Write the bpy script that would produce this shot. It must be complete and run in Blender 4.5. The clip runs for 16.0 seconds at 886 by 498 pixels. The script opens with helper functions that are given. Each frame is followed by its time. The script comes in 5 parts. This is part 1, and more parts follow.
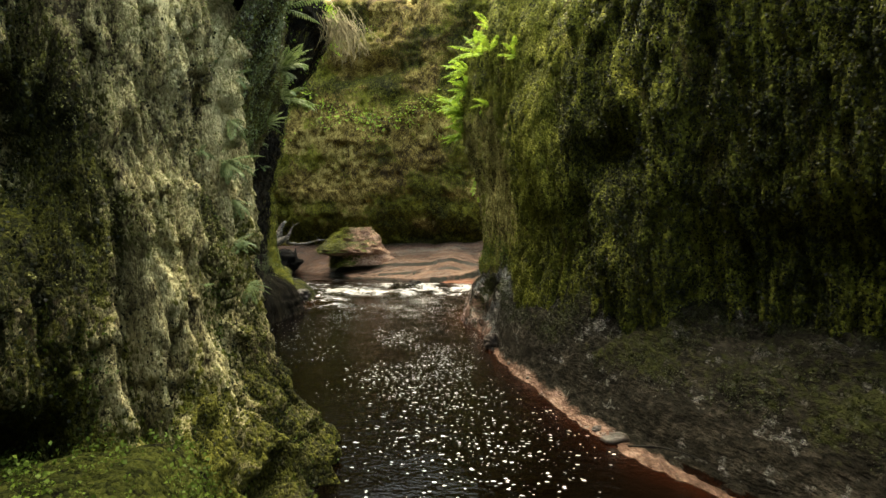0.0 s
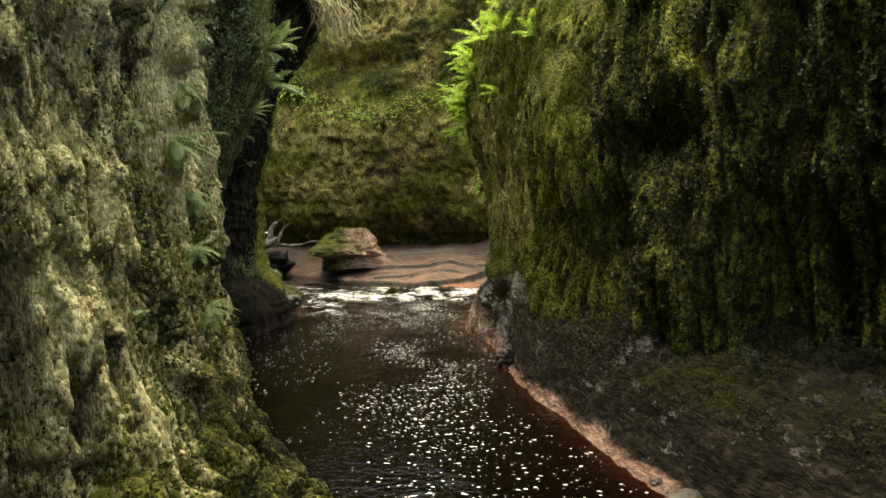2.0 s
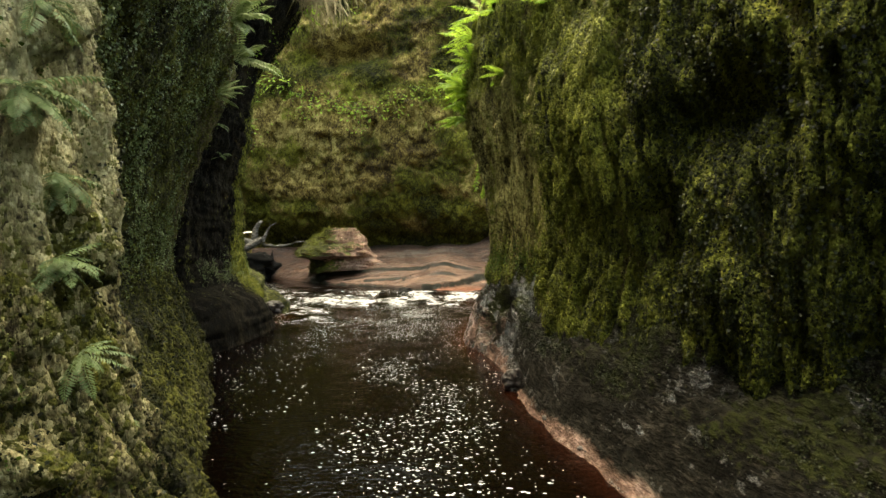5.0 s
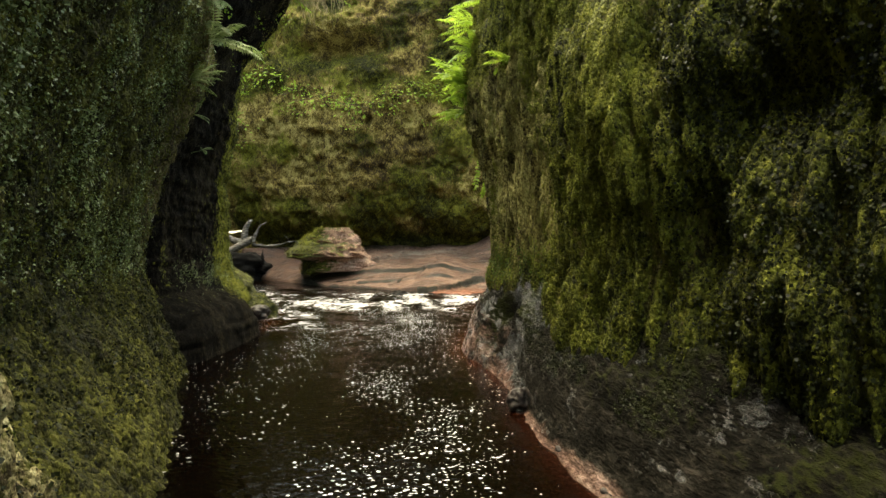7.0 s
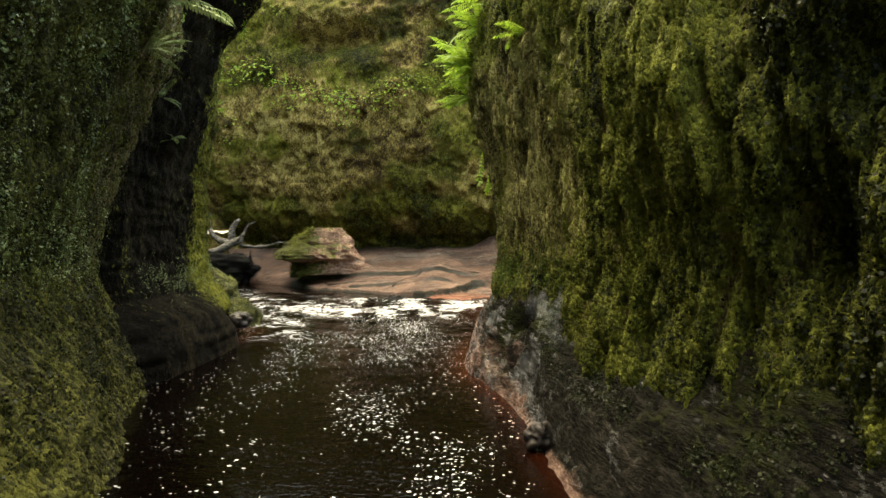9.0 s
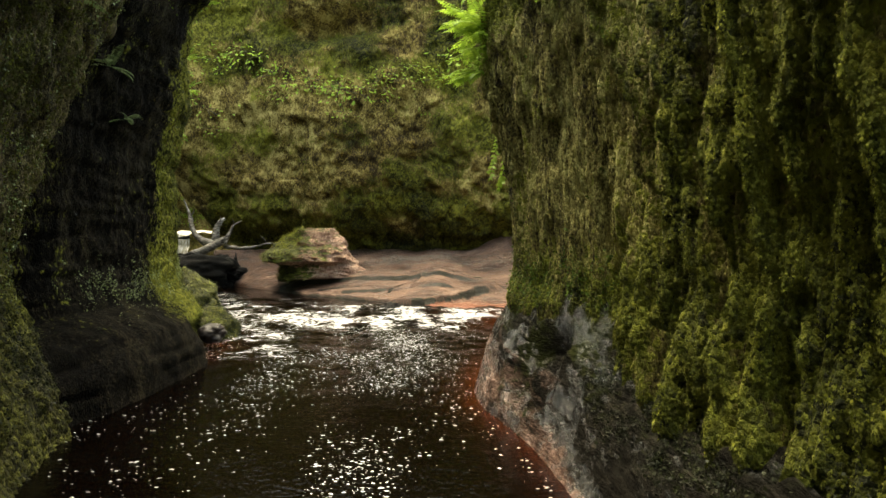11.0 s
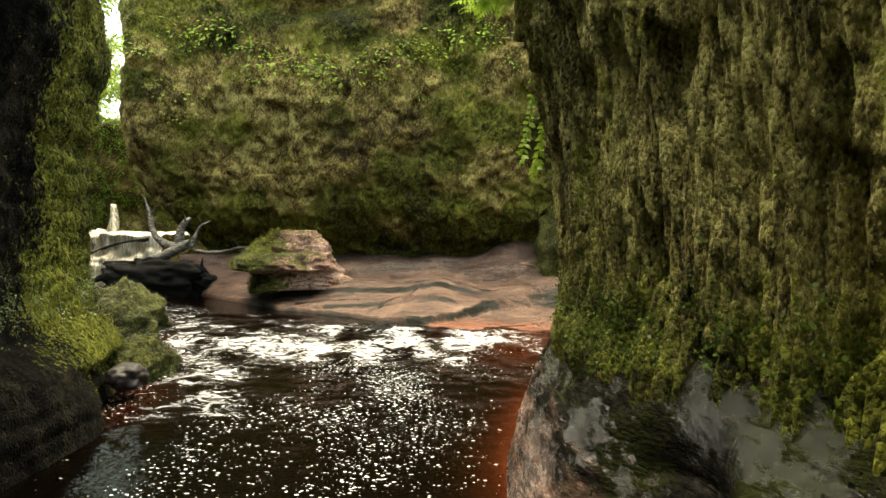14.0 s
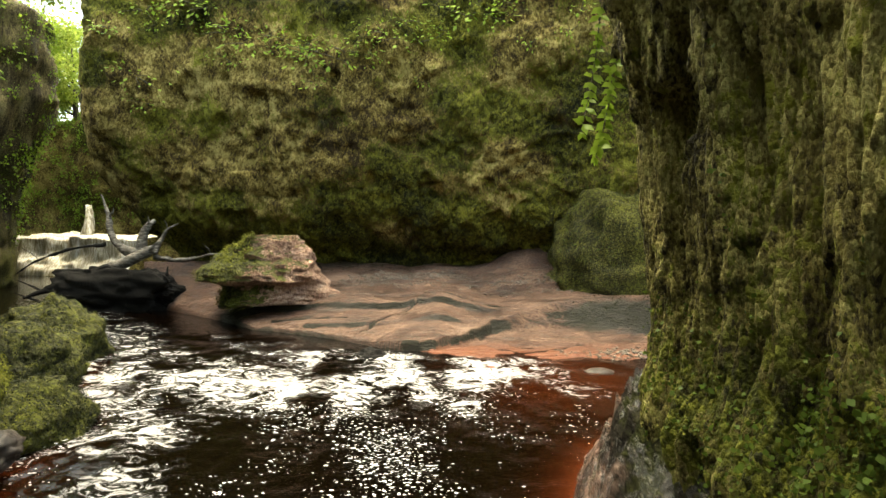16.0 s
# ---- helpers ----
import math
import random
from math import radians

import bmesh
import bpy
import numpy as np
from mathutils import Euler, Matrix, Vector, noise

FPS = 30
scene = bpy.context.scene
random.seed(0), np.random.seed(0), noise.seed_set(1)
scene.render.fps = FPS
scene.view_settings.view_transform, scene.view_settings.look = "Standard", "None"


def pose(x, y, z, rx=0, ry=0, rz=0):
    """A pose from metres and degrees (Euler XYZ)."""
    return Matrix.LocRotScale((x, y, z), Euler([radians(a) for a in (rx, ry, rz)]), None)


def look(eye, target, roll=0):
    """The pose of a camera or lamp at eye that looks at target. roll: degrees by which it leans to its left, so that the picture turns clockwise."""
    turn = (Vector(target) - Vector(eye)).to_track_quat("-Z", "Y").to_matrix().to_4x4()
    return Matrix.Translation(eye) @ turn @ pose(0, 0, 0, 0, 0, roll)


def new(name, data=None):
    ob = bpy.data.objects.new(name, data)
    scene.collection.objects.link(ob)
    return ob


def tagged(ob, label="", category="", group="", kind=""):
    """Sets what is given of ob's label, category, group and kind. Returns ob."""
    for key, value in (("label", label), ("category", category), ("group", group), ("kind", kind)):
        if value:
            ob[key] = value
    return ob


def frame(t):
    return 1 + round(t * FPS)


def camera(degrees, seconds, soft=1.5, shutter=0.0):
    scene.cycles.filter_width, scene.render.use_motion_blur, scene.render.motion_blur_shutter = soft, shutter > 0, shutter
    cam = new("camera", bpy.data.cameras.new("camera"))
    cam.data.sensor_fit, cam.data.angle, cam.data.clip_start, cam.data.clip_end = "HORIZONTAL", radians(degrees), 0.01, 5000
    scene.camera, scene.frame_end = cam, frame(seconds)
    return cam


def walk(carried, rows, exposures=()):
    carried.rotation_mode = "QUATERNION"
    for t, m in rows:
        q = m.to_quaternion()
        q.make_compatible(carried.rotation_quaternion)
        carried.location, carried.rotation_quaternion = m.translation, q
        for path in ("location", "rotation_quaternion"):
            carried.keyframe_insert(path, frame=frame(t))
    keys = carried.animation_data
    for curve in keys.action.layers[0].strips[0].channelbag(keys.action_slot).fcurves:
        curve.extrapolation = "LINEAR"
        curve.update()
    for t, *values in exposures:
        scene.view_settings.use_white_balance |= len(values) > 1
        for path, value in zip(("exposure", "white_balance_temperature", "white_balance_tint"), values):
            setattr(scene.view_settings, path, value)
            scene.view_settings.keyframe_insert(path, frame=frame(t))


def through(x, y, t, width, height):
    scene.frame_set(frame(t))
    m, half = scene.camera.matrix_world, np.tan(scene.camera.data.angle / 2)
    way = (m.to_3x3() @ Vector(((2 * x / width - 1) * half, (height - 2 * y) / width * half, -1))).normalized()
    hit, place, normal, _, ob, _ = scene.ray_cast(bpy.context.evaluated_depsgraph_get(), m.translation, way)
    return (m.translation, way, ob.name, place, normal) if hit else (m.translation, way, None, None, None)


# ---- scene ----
cam = camera(76.0, 16.0)
METRES, EYE, TILT, LEAN, TURN = 8.0, 1.4, -2.6, 0.0, 0.0
PATH = [
    (0, (0.255, 0.174, 1.323), (0.173, 2.172, 1.286), -0.4),
    (0.5, (0.198, 0.38, 1.331), (0.123, 2.378, 1.296), -0.4),
    (1, (0.151, 0.589, 1.338), (0.08, 2.588, 1.303), -0.5),
    (1.5, (0.114, 0.789, 1.341), (0.048, 2.787, 1.306), -0.5),
    (2, (0.086, 0.973, 1.342), (0.025, 2.972, 1.307), -0.5),
    (2.5, (0.065, 1.143, 1.341), (0.01, 3.142, 1.307), -0.5),
    (3, (0.049, 1.299, 1.342), (-0.001, 3.298, 1.308), -0.4),
    (3.5, (0.037, 1.444, 1.344), (-0.008, 3.443, 1.311), -0.4),
    (4, (0.028, 1.581, 1.35), (-0.013, 3.58, 1.316), -0.4),
    (6.5, (-0.012, 2.24, 1.387), (-0.034, 4.24, 1.35), -0.2),
    (7, (-0.022, 2.395, 1.39), (-0.04, 4.394, 1.353), -0.1),
    (7.5, (-0.035, 2.566, 1.39), (-0.049, 4.566, 1.354), -0.1),
    (8, (-0.05, 2.758, 1.389), (-0.059, 4.757, 1.354), 0.0),
    (10.5, (-0.165, 4.023, 1.385), (-0.158, 6.023, 1.36), 0.6),
    (11, (-0.193, 4.321, 1.391), (-0.182, 6.321, 1.367), 0.7),
    (11.5, (-0.219, 4.627, 1.399), (-0.206, 6.627, 1.377), 0.8),
    (12, (-0.243, 4.939, 1.409), (-0.227, 6.939, 1.388), 0.9),
    (12.5, (-0.264, 5.262, 1.421), (-0.244, 7.261, 1.4), 0.9),
    (13, (-0.28, 5.598, 1.433), (-0.257, 7.598, 1.413), 1.0),
    (13.5, (-0.293, 5.957, 1.446), (-0.266, 7.957, 1.427), 1.1),
    (14, (-0.303, 6.346, 1.459), (-0.274, 8.345, 1.443), 1.1),
    (14.5, (-0.312, 6.766, 1.473), (-0.282, 8.766, 1.459), 1.1),
    (15, (-0.325, 7.209, 1.489), (-0.294, 9.209, 1.479), 1.1),
    (15.5, (-0.346, 7.638, 1.509), (-0.313, 9.638, 1.503), 1.2),
    (16, (-0.384, 7.976, 1.531), (-0.342, 9.976, 1.529), 1.4),
]
walk(cam, [(t, look(eye, target, roll)) for t, eye, target, roll in PATH], [(0.0, 2.88, 7300, 2), (16.0, 3.15, 7300, 2)])

# ---- light ----
world = bpy.data.worlds.new("overcast_sky")
scene.world = world
world.use_nodes = True
wn = world.node_tree.nodes
sky = wn.new("ShaderNodeTexSky")
sky.sky_type, sky.sun_disc = "NISHITA", False
sky.sun_elevation, sky.sun_rotation = radians(81), radians(-22)
sky.air_density, sky.dust_density, sky.ozone_density = 1.0, 5.0, 0.6
leaf_light = wn.new("ShaderNodeMix")
leaf_light.data_type, leaf_light.blend_type = "RGBA", "MULTIPLY"
leaf_light.inputs[0].default_value, leaf_light.inputs[7].default_value = 1.0, (1.0, 0.98, 0.82, 1)
world.node_tree.links.new(sky.outputs[0], leaf_light.inputs[6])
world.node_tree.links.new(leaf_light.outputs[2], wn["Background"].inputs[0])
wn["Background"].inputs[1].default_value = 0.15
sun = new("sun", bpy.data.lights.new("sun", "SUN"))
sun.data.energy, sun.data.angle, sun.data.color = 0.8, radians(50), (1.0, 0.96, 0.84)
sun.matrix_world = look((-1.0, 11.5, 17.0), (0.0, 9.0, 0.0))


# ---- numeric helpers ----
def lattice(i, j, k, seed):
    h = (i * 374761393 + j * 668265263 + k * 2147483647 + seed * 1274126177) & 0xFFFFFFFF
    h = ((h ^ (h >> 13)) * 1274126177) & 0xFFFFFFFF
    return ((h ^ (h >> 16)) & 0xFFFF) / 65535.0


def vnoise(p, seed=0):
    """Smooth noise from 0 to 1 at the points p, an array of shape (n, 3)."""
    b = np.floor(p).astype(np.int64)
    f = p - b
    f = f * f * (3 - 2 * f)
    out = 0
    for a in (0, 1):
        for c in (0, 1):
            for d in (0, 1):
                w = (f[:, 0] if a else 1 - f[:, 0]) * (f[:, 1] if c else 1 - f[:, 1]) * (f[:, 2] if d else 1 - f[:, 2])
                out = out + w * lattice(b[:, 0] + a, b[:, 1] + c, b[:, 2] + d, seed)
    return out


def fbm(p, octaves=4, seed=0):
    out, amp, tot = 0, 1.0, 0.0
    for n in range(octaves):
        out = out + amp * vnoise(p * 2.0 ** n + 17.3 * n, seed + n)
        tot += amp
        amp *= 0.5
    return out / tot


def spline(points, n, even=True):
    """n points along a smooth curve through the given ones."""
    p = np.array(points, float)
    ext = np.vstack([2 * p[0] - p[1], p, 2 * p[-1] - p[-2]])
    fine = []
    for a in range(len(p) - 1):
        t = np.linspace(0, 1, 24, endpoint=False)[:, None]
        p0, p1, p2, p3 = ext[a:a + 4]
        fine.append(0.5 * (2 * p1 + (p2 - p0) * t + (2 * p0 - 5 * p1 + 4 * p2 - p3) * t ** 2 + (3 * p1 - p0 - 3 * p2 + p3) * t ** 3))
    fine = np.vstack(fine + [p[-1:]])
    if even:
        s = np.r_[0, np.cumsum(np.linalg.norm(np.diff(fine, axis=0), axis=1))]
    else:
        s = np.linspace(0, 1, len(fine))
    want = np.linspace(0, s[-1], n)
    return np.stack([np.interp(want, s, fine[:, k]) for k in range(p.shape[1])], 1)


def grid_mesh(name, co, rows, cols, smooth=True, flip=False):
    idx = np.arange(rows * cols).reshape(rows, cols)
    q = np.stack([idx[:-1, :-1], idx[:-1, 1:], idx[1:, 1:], idx[1:, :-1]], -1).reshape(-1, 4)
    if flip:
        q = q[:, ::-1]
    return raw_mesh(name, co, q, smooth)


def raw_mesh(name, co, faces, smooth=False):
    """A mesh from arrays: places and faces that all have the same number of corners."""
    faces = np.ascontiguousarray(faces, dtype=np.int32)
    me = bpy.data.meshes.new(name)
    me.vertices.add(len(co))
    me.vertices.foreach_set("co", np.ascontiguousarray(co, dtype=np.float32).ravel())
    me.loops.add(faces.size)
    me.loops.foreach_set("vertex_index", faces.ravel())
    me.polygons.add(len(faces))
    me.polygons.foreach_set("loop_start", np.arange(0, faces.size, faces.shape[1], dtype=np.int32))
    if smooth:
        me.polygons.foreach_set("use_smooth", np.ones(len(faces), bool))
    me.update(calc_edges=True)
    me.validate()
    return me


def grid_normals(co, rows, cols):
    g = co.reshape(rows, cols, 3)
    n = np.cross(np.gradient(g, axis=1), np.gradient(g, axis=0)).reshape(-1, 3)
    return n / np.maximum(np.linalg.norm(n, axis=1, keepdims=True), 1e-9)


# ---- materials ----
def material(name):
    m = bpy.data.materials.new(name)
    m.use_nodes = True
    return m, m.node_tree.nodes, m.node_tree.links


def ramp(nodes, stops):
    r = nodes.new("ShaderNodeValToRGB")
    while len(r.color_ramp.elements) < len(stops):
        r.color_ramp.elements.new(0.5)
    for e, (at, c) in zip(r.color_ramp.elements, stops):
        e.position, e.color = at, (*((c, c, c) if isinstance(c, (int, float)) else c), 1)
    return r


def noise_node(n, l, scale, detail=6, stretch=(1, 1, 1), rough=0.6, distort=0.0):
    """Noise over world places, stretched along the axes."""
    geo, mp, t = n.new("ShaderNodeNewGeometry"), n.new("ShaderNodeMapping"), n.new("ShaderNodeTexNoise")
    mp.inputs["Scale"].default_value = stretch
    l.new(geo.outputs["Position"], mp.inputs["Vector"])
    l.new(mp.outputs[0], t.inputs["Vector"])
    t.inputs["Scale"].default_value, t.inputs["Detail"].default_value = scale, detail
    t.inputs["Roughness"].default_value, t.inputs["Distortion"].default_value = rough, distort
    return t.outputs[0]


def mix_rgb(n, l, fac, a, b):
    m = n.new("ShaderNodeMix")
    m.data_type = "RGBA"
    for sock, v in ((m.inputs[0], fac), (m.inputs[6], a), (m.inputs[7], b)):
        if isinstance(v, (int, float)):
            sock.default_value = v
        elif isinstance(v, tuple):
            sock.default_value = (*v, 1)
        else:
            l.new(v, sock)
    return m.outputs[2]


def math_node(n, l, op, a, b=0.0):
    m = n.new("ShaderNodeMath")
    m.operation = op
    for sock, v in ((m.inputs[0], a), (m.inputs[1], b)):
        if isinstance(v, (int, float)):
            sock.default_value = v
        else:
            l.new(v, sock)
    return m.outputs[0]


def attribute(n, name):
    t = n.new("ShaderNodeAttribute")
    t.attribute_name = name
    return t.outputs["Fac"]


def bumped(n, l, b, height, strength=0.6, distance=0.02):
    t = n.new("ShaderNodeBump")
    t.inputs["Strength"].default_value, t.inputs["Distance"].default_value = strength, distance
    l.new(height, t.inputs["Height"])
    l.new(t.outputs[0], b.inputs["Normal"])


def cells(n, l, scale, stretch=(1, 1, 1), wander=0.35):
    """Small rounded scales over world places: their height, and a tone of its own for each."""
    geo, mp, v = n.new("ShaderNodeNewGeometry"), n.new("ShaderNodeMapping"), n.new("ShaderNodeTexVoronoi")
    t, add, sep = n.new("ShaderNodeTexNoise"), n.new("ShaderNodeVectorMath"), n.new("ShaderNodeSeparateColor")
    mp.inputs["Scale"].default_value = tuple(scale * k for k in stretch)
    l.new(geo.outputs["Position"], mp.inputs["Vector"])
    l.new(mp.outputs[0], t.inputs["Vector"])
    t.inputs["Scale"].default_value, t.inputs["Detail"].default_value = 1.6, 3
    add.operation = "MULTIPLY_ADD"
    add.inputs[1].default_value = (wander * 3,) * 3
    l.new(t.outputs[1], add.inputs[0])
    l.new(mp.outputs[0], add.inputs[2])
    l.new(add.outputs[0], v.inputs["Vector"])
    v.inputs["Scale"].default_value = 1.0
    l.new(v.outputs["Color"], sep.inputs[0])
    return math_node(n, l, "SUBTRACT", 1.0, v.outputs["Distance"]), sep.outputs[0]


def centred(n, l, terms):
    """0.5 plus the weighted sum of values that vary about 0.5."""
    out = 0.5
    for v, w in terms:
        out = math_node(n, l, "ADD", math_node(n, l, "MULTIPLY", math_node(n, l, "SUBTRACT", v, 0.5), w), out)
    return out


def rock_moss(name, rock, moss, stretch=(1, 1, 0.3), wet=0.6, leaf=46.0, crust=80.0, patches=1.1, spec=0.15, mottle=0.7):
    """Crusted rock under a leafy moss that follows the 'moss' weight of the mesh."""
    m, n, l = material(name)
    b = n["Principled BSDF"]
    streak = noise_node(n, l, 3.2, 8, stretch, 0.65, 0.4)
    grain = noise_node(n, l, 60.0, 6, (1, 1, 0.7), 0.7)
    patch = noise_node(n, l, patches, 7, (1, 1, 0.8), 0.62)
    thread = noise_node(n, l, 22.0, 6, (1, 1, 0.3 if stretch[2] < 0.5 else 0.8), 0.7)
    scale_h, scale_t = cells(n, l, leaf, (1, 1, 0.75))
    crust_h, crust_t = cells(n, l, crust, (1, 1, 0.55))
    rc = ramp(n, [(0.26, rock[0]), (0.5, rock[1]), (0.74, rock[2])])
    l.new(centred(n, l, ((streak, 1.3), (patch, mottle), (thread, 0.9), (crust_t, 0.28), (grain, 0.8))), rc.inputs[0])
    mc = ramp(n, [(0.22, moss[0]), (0.5, moss[1]), (0.8, moss[2])])
    l.new(centred(n, l, ((patch, 0.6 + mottle), (thread, 0.6), (scale_t, 0.42), (grain, 0.8))), mc.inputs[0])
    edge = centred(n, l, ((attribute(n, "moss"), 1.0), (streak, 0.8), (thread, 0.7), (scale_t, 0.30), (grain, 0.5)))
    er = ramp(n, [(0.44, 0.0), (0.58, 1.0)])
    l.new(edge, er.inputs[0])
    l.new(mix_rgb(n, l, er.outputs[0], rc.outputs[0], mc.outputs[0]), b.inputs["Base Color"])
    rr = ramp(n, [(0.35, wet), (0.6, 0.9)])
    l.new(mix_rgb(n, l, 0.5, streak, patch), rr.inputs[0])
    l.new(rr.outputs[0], b.inputs["Roughness"])
    b.inputs["Specular IOR Level"].default_value = spec
    relief = mix_rgb(n, l, er.outputs[0], mix_rgb(n, l, 0.45, thread, crust_h), mix_rgb(n, l, 0.75, thread, scale_h))
    bumped(n, l, b, mix_rgb(n, l, 0.3, relief, grain), 1.0, 0.05)
    return m


def leafy(name, tones, gloss=0.45, through=0.25, scale=1.3):
    """Leaves whose tone changes from leaf to leaf and from patch to patch."""
    m, n, l = material(name)
    b = n["Principled BSDF"]
    geo = n.new("ShaderNodeNewGeometry")
    patch = noise_node(n, l, scale, 4)
    f = math_node(n, l, "ADD", math_node(n, l, "MULTIPLY", geo.outputs["Random Per Island"], 0.55), math_node(n, l, "MULTIPLY", math_node(n, l, "SUBTRACT", patch, 0.28), 0.9))
    r = ramp(n, [(k / (len(tones) - 1), c) for k, c in enumerate(tones)])
    l.new(f, r.inputs[0])
    l.new(r.outputs[0], b.inputs["Base Color"])
    b.inputs["Roughness"].default_value, b.inputs["Specular IOR Level"].default_value = gloss, 0.15
    tr, mx = n.new("ShaderNodeBsdfTranslucent"), n.new("ShaderNodeMixShader")
    l.new(r.outputs[0], tr.inputs[0])
    mx.inputs[0].default_value = through
    l.new(b.outputs[0], mx.inputs[1])
    l.new(tr.outputs[0], mx.inputs[2])
    l.new(mx.outputs[0], n["Material Output"].inputs[0])
    return m


def plain(name, stops, scale=6.0, stretch=(1, 1, 1), rough=0.8, bump=0.5, dist=0.01, random_tone=False):
    m, n, l = material(name)
    b = n["Principled BSDF"]
    t = noise_node(n, l, scale, 8, stretch, 0.62, 0.3)
    r = ramp(n, stops)
    l.new(t, r.inputs[0])
    l.new(r.outputs[0], b.inputs["Base Color"])
    b.inputs["Roughness"].default_value, b.inputs["Specular IOR Level"].default_value = rough, 0.25
    bumped(n, l, b, noise_node(n, l, scale * 5, 6, stretch), bump, dist)
    return m


TAN = ((0.026, 0.020, 0.006), (0.20, 0.172, 0.052), (0.46, 0.42, 0.155))
MOSS = ((0.014, 0.016, 0.004), (0.096, 0.104, 0.014), (0.23, 0.24, 0.035))
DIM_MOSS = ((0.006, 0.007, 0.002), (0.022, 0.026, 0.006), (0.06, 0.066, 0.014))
RIGHT_MAT = rock_moss("mossy_fluted_sandstone", TAN, MOSS, (1, 1, 0.22))
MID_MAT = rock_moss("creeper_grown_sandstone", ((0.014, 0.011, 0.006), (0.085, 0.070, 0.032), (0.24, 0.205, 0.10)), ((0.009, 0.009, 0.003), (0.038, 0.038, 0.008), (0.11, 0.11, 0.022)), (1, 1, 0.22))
# moss tone lowered so the buttress's shaded side and foot come out dark
LEFT_MAT = rock_moss("lichened_sandstone", ((0.036, 0.027, 0.012), (0.33, 0.287, 0.138), (0.60, 0.545, 0.305)), ((0.007, 0.007, 0.002), (0.038, 0.039, 0.007), (0.12, 0.12, 0.02)), (1, 1, 0.45), 0.6, 62.0)
# sandstone and moss tones taken down to near black
DIM_MAT = rock_moss("near_black_sandstone", ((0.0015, 0.0012, 0.001), (0.005, 0.004, 0.003), (0.022, 0.018, 0.011)), DIM_MOSS, (1, 1, 0.35), 0.85, spec=0.05)
# damp rock taken near black for shade, moss tone lifted for light
FAR_MAT = rock_moss("shade_toned_sandstone_with_lit_moss", ((0.0012, 0.001, 0.0008), (0.0045, 0.0038, 0.0028), (0.024, 0.020, 0.013)), ((0.008, 0.009, 0.003), (0.055, 0.060, 0.010), (0.15, 0.155, 0.025)), (1, 1, 0.35), 0.85, 36.0, spec=0.05)
BACK_MAT = rock_moss("ochre_mossy_sandstone", ((0.022, 0.013, 0.004), (0.125, 0.090, 0.022), (0.29, 0.23, 0.082)), ((0.008, 0.008, 0.002), (0.052, 0.050, 0.006), (0.14, 0.135, 0.018)), (0.8, 0.8, 0.8), 0.8, 24.0, 30.0, 0.7, mottle=0.9)

m, n, l = material("wet_bank_rock")
b = n["Principled BSDF"]
big, fine = noise_node(n, l, 2.6, 8, (1, 1, 2.5), 0.65, 0.6), noise_node(n, l, 24.0, 6, (1, 0.6, 1))
dark = ramp(n, [(0.36, (0.003, 0.0026, 0.002)), (0.52, (0.010, 0.009, 0.007)), (0.68, (0.034, 0.029, 0.024))])
l.new(centred(n, l, ((big, 0.6), (fine, 0.6), (cells(n, l, 34.0, (1, 0.6, 1.6))[1], 0.08))), dark.inputs[0])
pink = ramp(n, [(0.36, (0.025, 0.015, 0.011)), (0.5, (0.09, 0.056, 0.044)), (0.66, (0.24, 0.175, 0.15))])
l.new(mix_rgb(n, l, 0.5, big, fine), pink.inputs[0])
low = ramp(n, [(0.4, 0.0), (0.6, 1.0)])
l.new(math_node(n, l, "ADD", attribute(n, "washed"), math_node(n, l, "MULTIPLY", math_node(n, l, "SUBTRACT", big, 0.5), 0.9)), low.inputs[0])
green = ramp(n, [(0.5, 0.0), (0.66, 1.0)])
l.new(math_node(n, l, "ADD", attribute(n, "moss"), math_node(n, l, "MULTIPLY", math_node(n, l, "SUBTRACT", fine, 0.5), 1.2)), green.inputs[0])
l.new(mix_rgb(n, l, green.outputs[0], mix_rgb(n, l, low.outputs[0], dark.outputs[0], pink.outputs[0]), (0.017, 0.019, 0.006)), b.inputs["Base Color"])
gl = ramp(n, [(0.35, 0.22), (0.41, 0.85)])
l.new(math_node(n, l, "SUBTRACT", mix_rgb(n, l, 0.35, noise_node(n, l, 6.0, 7, (1, 0.45, 1), 0.7), fine), math_node(n, l, "MULTIPLY", attribute(n, "sheen"), 0.15)), gl.inputs[0])
l.new(gl.outputs[0], b.inputs["Roughness"])
sh = ramp(n, [(0.3, 0.6), (0.7, 0.03)])
l.new(gl.outputs[0], sh.inputs[0])
l.new(sh.outputs[0], b.inputs["Specular IOR Level"])
flake, flake_tone = cells(n, l, 34.0, (1, 0.6, 1.6))
bumped(n, l, b, mix_rgb(n, l, 0.15, mix_rgb(n, l, 0.5, fine, noise_node(n, l, 9.0, 7, (1, 0.6, 3), 0.7)), flake), 1.0, 0.06)
BANK_MAT = m

m, n, l = material("red_sandstone_slab")
b = n["Principled BSDF"]
big, fine = noise_node(n, l, 1.6, 8, (0.8, 1.2, 3), 0.62, 0.5), noise_node(n, l, 30.0, 6)
r = ramp(n, [(0.34, (0.014, 0.008, 0.006)), (0.46, (0.045, 0.022, 0.0145)), (0.55, (0.074, 0.040, 0.027)), (0.66, (0.13, 0.085, 0.062))])
l.new(centred(n, l, ((big, 0.9), (fine, 0.7))), r.inputs[0])
er = ramp(n, [(0.42, 0.0), (0.6, 1.0)])
l.new(math_node(n, l, "ADD", attribute(n, "moss"), math_node(n, l, "MULTIPLY", math_node(n, l, "SUBTRACT", mix_rgb(n, l, 0.5, big, fine), 0.5), 1.4)), er.inputs[0])
